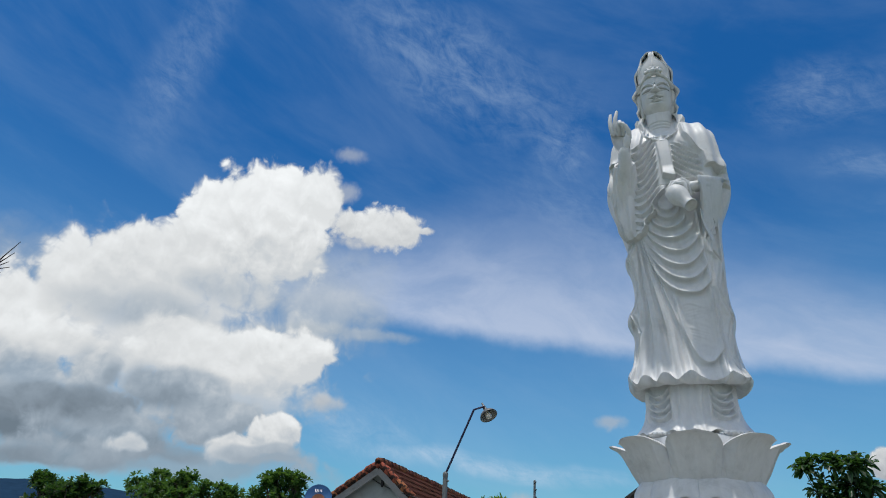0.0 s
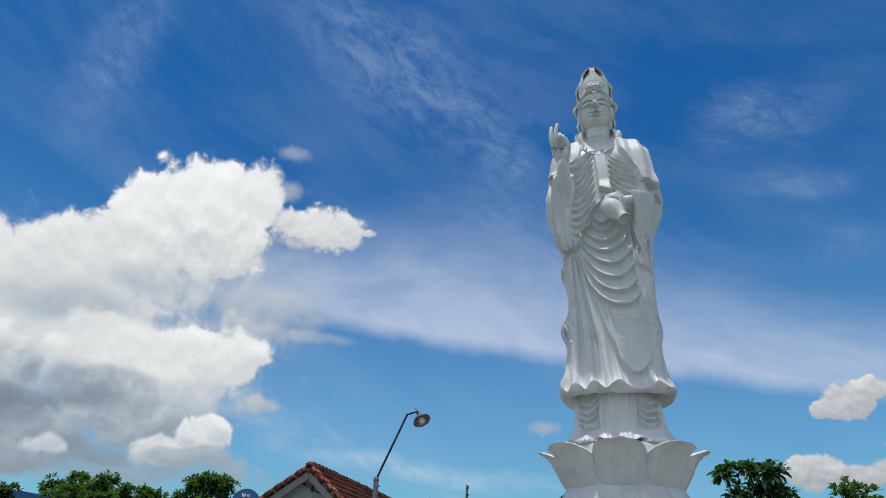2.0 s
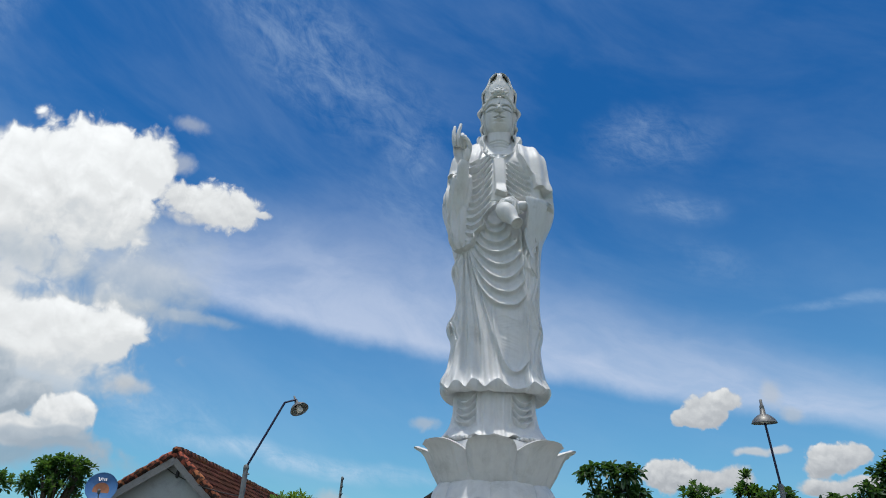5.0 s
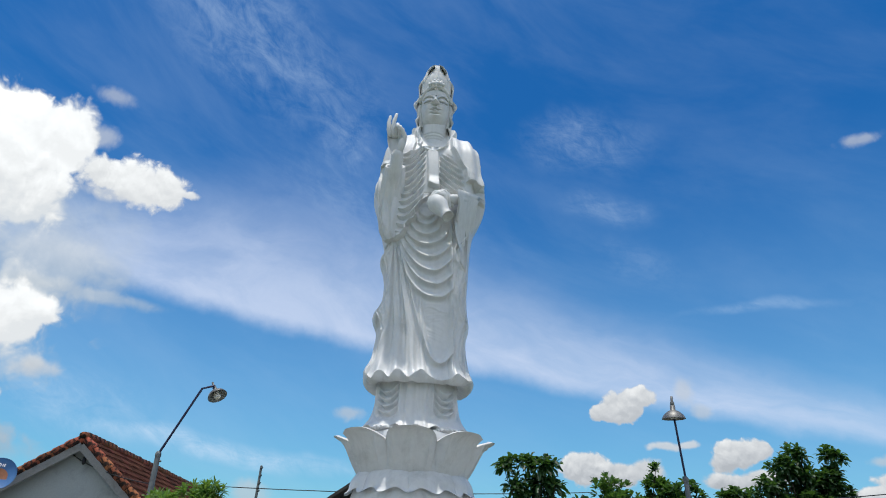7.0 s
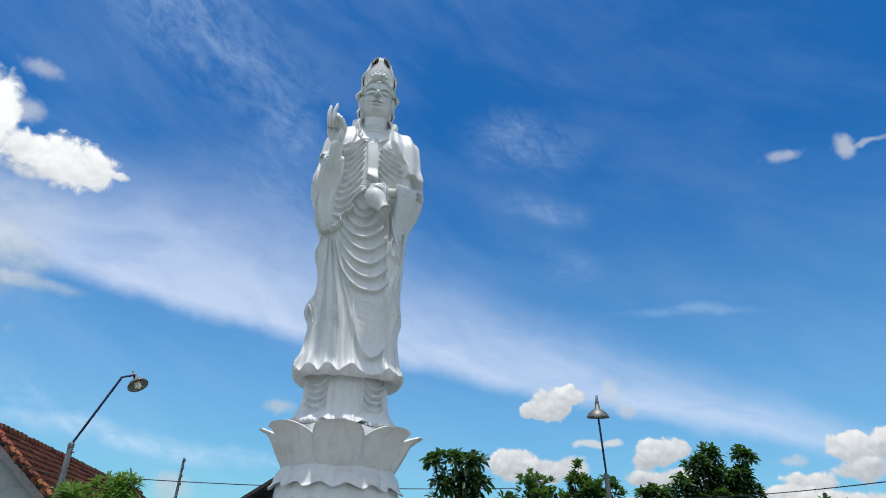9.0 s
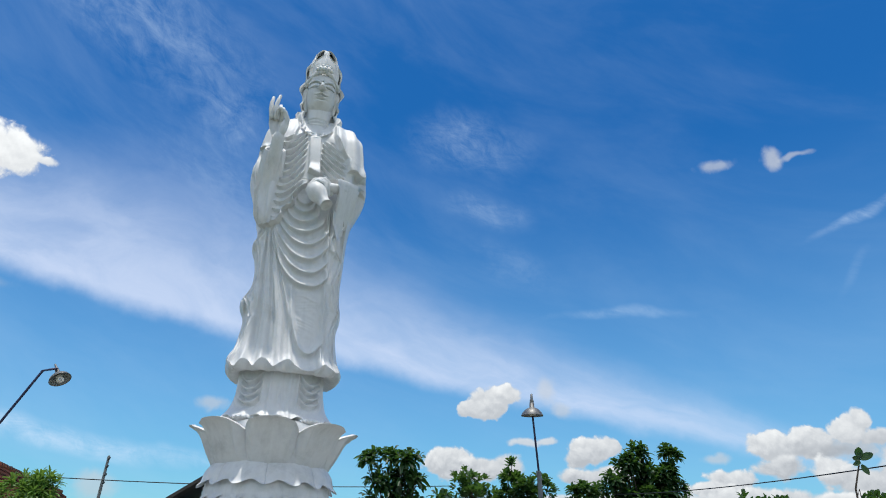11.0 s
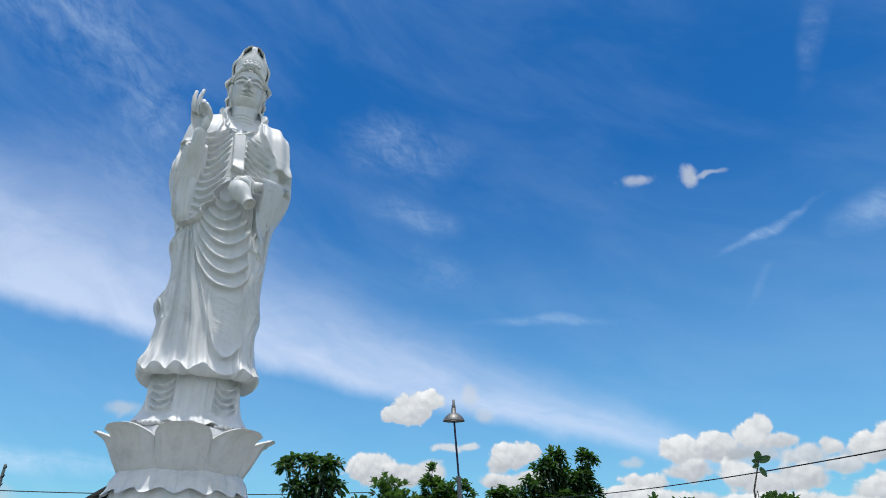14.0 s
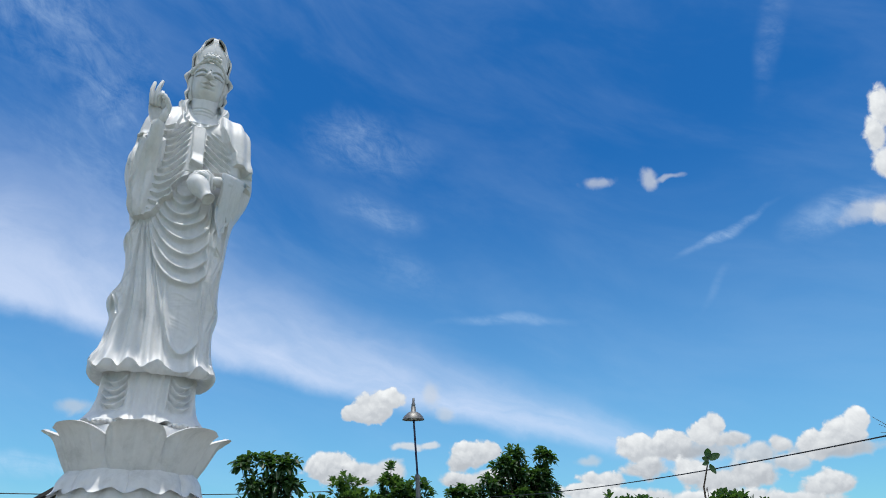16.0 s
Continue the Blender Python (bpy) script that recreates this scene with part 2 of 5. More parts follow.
haze = w.noise(w.mapping(w.after(P, band), rot=-20, scale=(22.0, 7.0, 1)), 1.0, 6.0, 0.6, 0.4)
veil = w.math("ADD", veil, w.math("MULTIPLY", w.ramp(haze, 0.35, 0.75), w.ramp(az, 5.0, 32.0, 0.1, 0.07)), clamp=True)
color = w.mix(veil, base, (0.54 * CLOUD, 0.69 * CLOUD, 0.86 * CLOUD, 1))
color = w.mix(w.math("MULTIPLY", band, 0.9), color, (0.59 * CLOUD, 0.67 * CLOUD, 0.84 * CLOUD, 1))


def cumulus(under, lobes, name, freq, warp, ragged, relief, grow, grey):
    """Lays the lobes of a cloud over one another; each is bright above and grey below."""
    g = puff_group(name, freq)

    def billow(shift, done):
        n = wt.nodes.new("ShaderNodeGroup")
        n.node_tree = g
        w.put(n.inputs[0], w.vec("ADD", w.after(P, done), shift))
        return n.outputs[0]

    here = billow((0, 0, 0), under)
    above = billow((-0.08 / freq, 0.3 / freq, 0), here)
    edge = w.math("MULTIPLY_ADD", here, ragged, grow)
    lit = w.math("MULTIPLY", w.math("SUBTRACT", here, above), relief)
    lit = w.math("MULTIPLY_ADD", here, 0.35, lit)
    bend = w.vec("SUBTRACT", w.noise(w.after(P, lit), freq * 0.6, 2.0, 0.5, color=True), (0.5, 0.5, 0.5))
    q = w.vec("MULTIPLY_ADD", bend, (warp, warp, 0))
    wt.links.new(P, q.node.inputs[2])
    tone, clear = None, None
    for a, e, ra, re, crown, foot, soft in lobes:
        m = w.mapping(q if tone is None else w.after(q, tone), (a, e, 0), 0, (ra, re, 1))
        m = w.vec("MULTIPLY", m, (1, 1, 0))
        f = w.math("SUBTRACT", edge, w.vec("LENGTH", m))
        cover = w.ramp(f, -0.3 * soft, 0.16 + 0.6 * soft, 0.0, 1.0 - 0.8 * max(soft - 0.3, 0.0))
        s = w.math("ADD", lit, w.vec("DOT_PRODUCT", m, (-0.12, 0.6, 0)))
        s = w.ramp(s, -0.45, 0.88, foot, crown, smooth=False)
        if tone is None:
            tone, clear = s, w.math("SUBTRACT", 1.0, cover)
        else:
            n = wt.nodes.new("ShaderNodeMix")
            for i, v in ((0, cover), (2, tone), (3, s)):
                w.put(n.inputs[i], v)
            tone = n.outputs[0]
            clear = w.math("MULTIPLY", clear, w.math("SUBTRACT", 1.0, cover))
    tint = w.mix(w.ramp(tone, 0.35, 0.95), (*grey, 1), (0.97, 1.0, 1.015, 1))
    return w.mix(clear, w.vec("SCALE", tint, scale=tone), under)


color = cumulus(color, BIG_CROWN + BIG_MIDDLE + BIG_FOOT, "big_cloud", 0.34, 2.2, 0.85, 1.5, 1.2, (0.79, 0.98, 1.18))
color = cumulus(color, BESIDE_BIG + EAST_NEAR + EAST_BANK + EAST_FAR + EAST_LOW + SCATTERED, "far_clouds", 0.75, 0.9, 0.7, 1.0, 1.14, (0.91, 0.985, 1.08))
# unseen broken cloud, added round the rest of the sky as white fill light
rest = w.math("MAXIMUM", w.ramp(w.math("ABSOLUTE", az), 70.0, 84.0), w.ramp(el, 50.0, 60.0))
puff = w.noise(w.after(ray, color), 2.6, 7.0, 0.58)
cover = w.math("MULTIPLY", rest, w.ramp(puff, 0.46, 0.57))
color = w.mix(cover, color, w.mix(w.ramp(puff, 0.55, 0.75), (0.95 * CLOUD, 0.95 * CLOUD, 0.95 * CLOUD, 1), (0.65 * CLOUD, 0.66 * CLOUD, 0.68 * CLOUD, 1)))
bg = wt.nodes.new("ShaderNodeBackground")
w.put(bg.inputs[0], color)
wt.links.new(bg.outputs[0], wt.nodes.new("ShaderNodeOutputWorld").inputs[0])

sun = new("sun", bpy.data.lights.new("sun", "SUN"))
sun.data.energy, sun.data.angle, sun.data.color = 3.1, radians(1.2), (1.0, 0.95, 0.88)
toward = Vector((math.sin(radians(SUN_AZ)) * math.cos(radians(SUN_EL)), math.cos(radians(SUN_AZ)) * math.cos(radians(SUN_EL)), math.sin(radians(SUN_EL))))
sun.matrix_world = look(toward * 60, (0, 0, 0))

# ------------------------------------------------------------------ materials
def surface(name, colour, rough=0.6, metal=0.0, spots=None, spot_scale=3.0, spot_at=(0.5, 0.7), grain=0.12, grain_scale=30.0,
            bump=0.2, bump_scale=40.0, coat=0.0, vary=0.0, through_light=None, spec=0.5, streak=0.0):
    """A painted or natural surface: base colour, soft stains, fine grain and relief."""
    m = bpy.data.materials.new(name)
    m.use_nodes = True
    k = Nodes(m.node_tree)
    b = m.node_tree.nodes["Principled BSDF"]
    co = m.node_tree.nodes.new("ShaderNodeTexCoord").outputs["Object"]
    col = (*colour, 1)
    if spots:
        s = k.noise(co, spot_scale, 6.0, 0.65, 0.6)
        col = k.mix(k.ramp(s, *spot_at), col, (*spots, 1))
    g = k.noise(co, grain_scale, 5.0, 0.6)
    hs = m.node_tree.nodes.new("ShaderNodeHueSaturation")
    k.put(hs.inputs["Color"], col)
    val = k.ramp(g, 0.2, 0.8, 1 - grain, 1 + grain, smooth=False)
    if vary:
        info = m.node_tree.nodes.new("ShaderNodeObjectInfo").outputs["Random"]
        geo = m.node_tree.nodes.new("ShaderNodeNewGeometry").outputs["Random Per Island"]
        r = k.math("FRACT", k.math("ADD", info, geo))
        val = k.math("MULTIPLY", val, k.ramp(r, 0, 1, 1 - vary, 1 + vary, smooth=False))
        k.put(hs.inputs["Hue"], k.ramp(k.math("FRACT", k.math("MULTIPLY", r, 7.3)), 0, 1, 0.485, 0.515, smooth=False))
    if streak:
        run = k.noise(k.mapping(co, scale=(0.16, 0.16, 1.5)), 1.0, 6.0, 0.62)
        val = k.math("MULTIPLY", val, k.ramp(run, 0.42, 0.72, 1.0, 1 - streak))
        dirt = k.noise(co, 5.5, 5.0, 0.7)
        val = k.math("MULTIPLY", val, k.ramp(dirt, 0.66, 0.74, 1.0, 1 - streak))
    k.put(hs.inputs["Value"], val)
    k.put(b.inputs["Base Color"], hs.outputs[0])
    k.put(b.inputs["Roughness"], k.ramp(g, 0.2, 0.8, rough * 0.85, min(1, rough * 1.15), smooth=False))
    b.inputs["Metallic"].default_value = metal
    b.inputs["Specular IOR Level"].default_value = spec
    b.inputs["Coat Weight"].default_value = coat
    b.inputs["Coat Roughness"].default_value = 0.05
    bp = m.node_tree.nodes.new("ShaderNodeBump")
    bp.inputs["Strength"].default_value = bump
    bp.inputs["Distance"].default_value = 0.02
    k.put(bp.inputs["Height"], k.noise(co, bump_scale, 4.0, 0.6))
    k.put(b.inputs["Normal"], bp.outputs[0])
    if through_light:
        tr = m.node_tree.nodes.new("ShaderNodeBsdfTranslucent")
        tr.inputs[0].default_value = (*through_light, 1)
        mx = m.node_tree.nodes.new("ShaderNodeMixShader")
        mx.inputs[0].default_value = 0.35
        out = m.node_tree.nodes["Material Output"]
        m.node_tree.links.new(b.outputs[0], mx.inputs[1])
        m.node_tree.links.new(tr.outputs[0], mx.inputs[2])
        m.node_tree.links.new(mx.outputs[0], out.inputs[0])
    return m


PAINT = surface("white_gloss_paint", (0.69, 0.695, 0.695), 0.55, spots=(0.53, 0.54, 0.535), spot_scale=1.1, spot_at=(0.5, 0.72), grain=0.05,
                grain_scale=9, bump=0.1, bump_scale=7, coat=0.25, streak=0.1)
PLINTH = surface("white_plinth_paint", (0.72, 0.72, 0.7), 0.5, spots=(0.5, 0.5, 0.47), spot_scale=0.8, grain=0.06)
TILE = surface("clay_tile", (0.075, 0.027, 0.02), 0.9, spots=(0.022, 0.016, 0.014), spot_scale=1.6, spot_at=(0.42, 0.62), grain=0.25, grain_scale=18, bump=0.5, vary=0.45, spec=0.15)
TILE_EDGE = surface("verge_clay_tile", (0.3, 0.1, 0.05), 0.9, spots=(0.022, 0.016, 0.014), spot_scale=3.2, spot_at=(0.45, 0.56), grain=0.25, grain_scale=18, bump=0.5, vary=0.3, spec=0.2)
WALL = surface("grey_render_wall", (0.36, 0.39, 0.4), 0.9, spots=(0.27, 0.29, 0.3), spot_scale=0.9, grain=0.1, bump=0.3)
BOARD = surface("weathered_fascia_board", (0.24, 0.235, 0.23), 0.85, spots=(0.16, 0.15, 0.14), spot_scale=1.6, grain=0.2, bump=0.3)
DARK = surface("dark_roof_sheet", (0.05, 0.045, 0.04), 0.8, spots=(0.09, 0.07, 0.06), grain=0.2)
CONCRETE = surface("galvanised_post", (0.15, 0.165, 0.17), 0.6, 0.2, spots=(0.1, 0.11, 0.115), spot_scale=5, grain=0.12, bump=0.15)
NAVY = surface("dark_blue_steel", (0.02, 0.025, 0.07), 0.45, 0.2, grain=0.1)
TIN = surface("spun_aluminium", (0.19, 0.19, 0.185), 0.5, 0.6, spots=(0.13, 0.125, 0.115), spot_scale=6, grain=0.1, bump=0.08)
ENAMEL = surface("grey_enamel_inside", (0.2, 0.21, 0.2), 0.5, grain=0.1)
BULB = surface("opal_bulb", (0.75, 0.72, 0.65), 0.25, grain=0.03, bump=0.0)
DISH = surface("blue_dish_paint", (0.05, 0.16, 0.38), 0.45, spots=(0.09, 0.2, 0.4), grain=0.08, bump=0.05)
RUST = surface("rusty_dish_centre", (0.36, 0.15, 0.08), 0.8, spots=(0.22, 0.1, 0.07), spot_scale=6, grain=0.2)
WHITE = surface("white_lettering", (0.8, 0.8, 0.8), 0.5, grain=0.02, bump=0)
CABLE = surface("black_cable", (0.012, 0.013, 0.016), 0.55, grain=0.1)
BARK = surface("grey_brown_bark", (0.07, 0.055, 0.04), 0.9, spots=(0.07, 0.06, 0.05), spot_scale=6, grain=0.3, bump=0.6)
LEAF_DARK = surface("dark_green_leaf", (0.023, 0.064, 0.02), 0.42, grain=0.15, grain_scale=12, vary=0.4, through_light=(0.1, 0.22, 0.03), bump=0.1)
LEAF_MID = surface("mid_green_leaf", (0.042, 0.105, 0.026), 0.45, grain=0.15, grain_scale=12, vary=0.4, through_light=(0.15, 0.3, 0.04), bump=0.1)
LEAF_LIGHT = surface("light_green_leaf", (0.1, 0.2, 0.04), 0.45, grain=0.15, grain_scale=12, vary=0.35, through_light=(0.25, 0.42, 0.06), bump=0.1)
GRASS = surface("grass_ground", (0.07, 0.1, 0.035), 0.95, spots=(0.16, 0.13, 0.08), spot_scale=0.15, grain=0.3, grain_scale=4, bump=0.6, bump_scale=12)
PAVING = surface("grey_paving", (0.17, 0.17, 0.15), 0.85, spots=(0.12, 0.12, 0.1), spot_scale=0.7, grain=0.12, bump=0.3)
HILL = surface("forested_hill", (0.02, 0.05, 0.04), 0.95, spots=(0.045, 0.085, 0.04), spot_scale=0.012, spot_at=(0.45, 0.65), grain=0.35, grain_scale=0.05, bump=0.0, spec=0.0)
HILL_FAR = surface("hazy_blue_hill", (0.018, 0.045, 0.085), 0.95, grain=0.25, grain_scale=0.03, bump=0.0, spec=0.0)


# ------------------------------------------------------------------ mesh helpers
def link(ob, parent):
    if parent is not None:
        ob.parent = parent
    return ob


def part(name, bm, material, parent=None, label="", smooth=False):
    """One bmesh as one mesh object, under a thing or a part."""
    me = bpy.data.meshes.new(name)
    bm.to_mesh(me)
    bm.free()
    me.materials.append(material)
    if smooth:
        me.polygons.foreach_set("use_smooth", [True] * len(me.polygons))
    ob = link(new(name, me), parent)
    return tagged(ob, label) if label else ob


def raw(name, verts, faces, material, parent=None, label="", smooth=True):
    me = bpy.data.meshes.new(name)
    me.from_pydata([tuple(v) for v in verts], [], [tuple(f) for f in faces])
    me.materials.append(material)
    if smooth:
        me.polygons.foreach_set("use_smooth", [True] * len(me.polygons))
    me.update()
    ob = link(new(name, me), parent)
    return tagged(ob, label) if label else ob


def box(bm, size, m, bevel=0.0):
    r = bmesh.ops.create_cube(bm, size=1.0, matrix=m @ Matrix.Diagonal((*size, 1)))
    if bevel:
        es = list({e for v in r["verts"] for e in v.link_edges})
        bmesh.ops.bevel(bm, geom=es, offset=bevel, segments=2, affect="EDGES", profile=0.5)
    return bm


def empty(name, x=0.0, y=0.0, z=0.0, rz=0.0):
    ob = new(name)
    ob.matrix_world = pose(x, y, z, 0, 0, rz)
    return ob


class Clay:
    """Collects vertices and faces of many shells into one mesh."""

    def __init__(self):
        self.v, self.f, self.n = [], [], 0

    def grid(self, pts, closed=False):
        """pts: array rows x columns x 3; closed: columns wrap round."""
        pts = np.asarray(pts, float)
        r, c = pts.shape[:2]
        self.v.append(pts.reshape(-1, 3))
        i, j = np.meshgrid(np.arange(r - 1), np.arange(c if closed else c - 1), indexing="ij")
        j2 = (j + 1) % c
        q = np.stack([i * c + j, i * c + j2, (i + 1) * c + j2, (i + 1) * c + j], -1).reshape(-1, 4) + self.n
        self.f.append(q)
        self.n += r * c

    def tube(self, path, radii, sides=12, flat=1.0, cap=True):
        """A tapered tube along points; flat squeezes it along its local second axis."""
        path = [Vector(p) for p in path]
        rings, up = [], None
        for i, p in enumerate(path):
            d = (path[min(i + 1, len(path) - 1)] - path[max(i - 1, 0)]).normalized()
            up = (Vector((0, -1, 0.01)) if up is None else up)
            a = d.cross(up).normalized()
            b = a.cross(d).normalized()
            up = b
            rings.append([p + (a * math.cos(2 * math.pi * k / sides) + b * math.sin(2 * math.pi * k / sides) * flat) * radii[i] for k in range(sides)])
        if cap:
            d0 = (path[0] - path[1]).normalized() * radii[0]
            d1 = (path[-1] - path[-2]).normalized() * radii[-1]
            ends0 = [[path[0] + d0 * math.sin(s) + (q - path[0]) * math.cos(s) for q in rings[0]] for s in (1.55, 1.1, 0.6)]
            ends1 = [[path[-1] + d1 * math.sin(s) + (q - path[-1]) * math.cos(s) for q in rings[-1]] for s in (0.6, 1.1, 1.55)]
            rings = ends0 + rings + ends1
        self.grid(np.array([[tuple(q) for q in r] for r in rings]), closed=True)

    def ball(self, c, r, m=None, n=20):
        a, b = np.meshgrid(np.linspace(0, math.pi, n), np.linspace(0, 2 * math.pi, 2 * n, endpoint=False), indexing="ij")
        p = np.stack([np.sin(a) * np.cos(b) * r[0], np.sin(a) * np.sin(b) * r[1], np.cos(a) * r[2]], -1)
        if m is not None:
            p = p @ np.array(m.to_3x3()).T
        self.grid(p + np.array(c), closed=True)

    def lathe(self, profile, m, sides=32):
        a = np.linspace(0, 2 * math.pi, sides, endpoint=False)
        p = np.array([[(r * math.cos(t), r * math.sin(t), z) for t in a] for r, z in profile])
        q = p @ np.array(m.to_3x3()).T + np.array(m.translation)
        self.grid(q, closed=True)

    def done(self, name, material, parent=None, label="", smooth=True):
        v, f = np.concatenate(self.v), np.concatenate(self.f)
        me = bpy.data.meshes.new(name)
        me.vertices.add(len(v))
        me.vertices.foreach_set("co", v.astype(np.float32).ravel())
        me.loops.add(len(f) * 4)
        me.loops.foreach_set("vertex_index", f.astype(np.int32).ravel())
        me.polygons.add(len(f))
        me.polygons.foreach_set("loop_start", np.arange(len(f), dtype=np.int32) * 4)
        me.update(calc_edges=True)
        me.validate()
        if smooth:
            me.polygons.foreach_set("use_smooth", np.ones(len(me.polygons), bool))
        me.materials.append(material)
        ob = link(new(name, me), parent)
        return tagged(ob, label) if label else ob


def step(x, a, b):
    t = np.clip((x - a) / (b - a), 0, 1)
    return t * t * (3 - 2 * t)


def curve(z, pairs):
    """Smooth value at z from (z, value) pairs in rising z."""
    p = np.array(pairs)
    zs, vs = p[:, 0], p[:, 1]
    m = np.gradient(vs, zs)
    z = np.clip(z, zs[0], zs[-1])
    i = np.clip(np.searchsorted(zs, z) - 1, 0, len(zs) - 2)
    h = zs[i + 1] - zs[i]
    t = (z - zs[i]) / h
    return ((2 * t**3 - 3 * t**2 + 1) * vs[i] + (t**3 - 2 * t**2 + t) * h * m[i] + (-2 * t**3 + 3 * t**2) * vs[i + 1] + (t**3 - t**2) * h * m[i + 1])


def ridge(d, s):
    return np.exp(-(d / s) ** 2)

# ------------------------------------------------------------------ ground
bm = bmesh.new()
bmesh.ops.create_circle(bm, cap_ends=True, radius=4200, segments=64)
tagged(part("ground", bm, GRASS), "flat grassy ground reaching the horizon", "ground", kind="structure")
bm = bmesh.new()
box(bm, (26, 30, 0.12), pose(0, 9, 0.0), 0.02)
tagged(part("pavement", bm, PAVING), "grey concrete paved temple yard", "pavement", kind="structure")

# ------------------------------------------------------------------ statue
SX, SY = 0.22, 15.0


def band(x, xs, vs):
    """Value at x between rising stations, with straight runs."""
    return np.interp(x, xs, vs)


HEM = [(-1.3, 5.5), (-1.12, 5.5), (-0.89, 5.24), (-0.75, 5.4), (-0.56, 5.24), (-0.4, 5.42), (-0.18, 5.24), (0.04, 5.44), (0.24, 5.3), (0.42, 5.22),
       (0.6, 5.27), (0.78, 5.42), (0.92, 5.3), (1.15, 5.34), (1.3, 5.38)]
EDGE_R = ([5.2, 5.39, 5.76, 6.21, 6.69, 6.96, 7.34, 7.84, 8.0, 8.19, 8.47, 8.91, 9.29, 10.08, 11.0],
          [1.06, 1.05, 0.92, 0.92, 1.06, 0.94, 0.84, 0.98, 1.0, 0.82, 0.77, 0.95, 0.8, 0.72, 0.9])
EDGE_L = ([5.2, 5.5, 6.0, 6.4, 6.7, 6.87, 7.1, 7.4, 7.8, 8.1, 8.28, 8.5, 8.9, 9.15, 9.36, 9.8, 10.7, 11.2],
          [1.1, 1.06, 0.96, 0.86, 0.97, 1.05, 0.94, 0.84, 0.88, 0.95, 1.0, 0.88, 0.93, 1.02, 1.08, 0.97, 1.05, 1.0])
# hanging swags: place of the lowest point, half widths, rises and steepness to the left and right, depth
SWAGS = ((-0.02, 9.28, 0.2, 0.2, 0.12, 0.14, 2.0, 0.035), (-0.02, 9.06, 0.26, 0.27, 0.16, 0.2, 2.0, 0.045), (-0.01, 8.79, 0.4, 0.36, 0.28, 0.24, 2.2, 0.055),
         (0.02, 8.53, 0.52, 0.5, 0.34, 0.34, 2.2, 0.06), (0.12, 8.2, 0.66, 0.48, 0.56, 0.4, 2.1, 0.06), (0.2, 7.85, 0.8, 0.44, 0.8, 0.42, 2.3, 0.06),
         (0.28, 7.52, 0.88, 0.38, 0.98, 0.36, 2.6, 0.06), (0.37, 7.2, 1.0, 0.33, 1.24, 0.36, 3.0, 0.06), (0.44, 5.62, 0.52, 0.27, 1.3, 0.34, 2.3, 0.065))


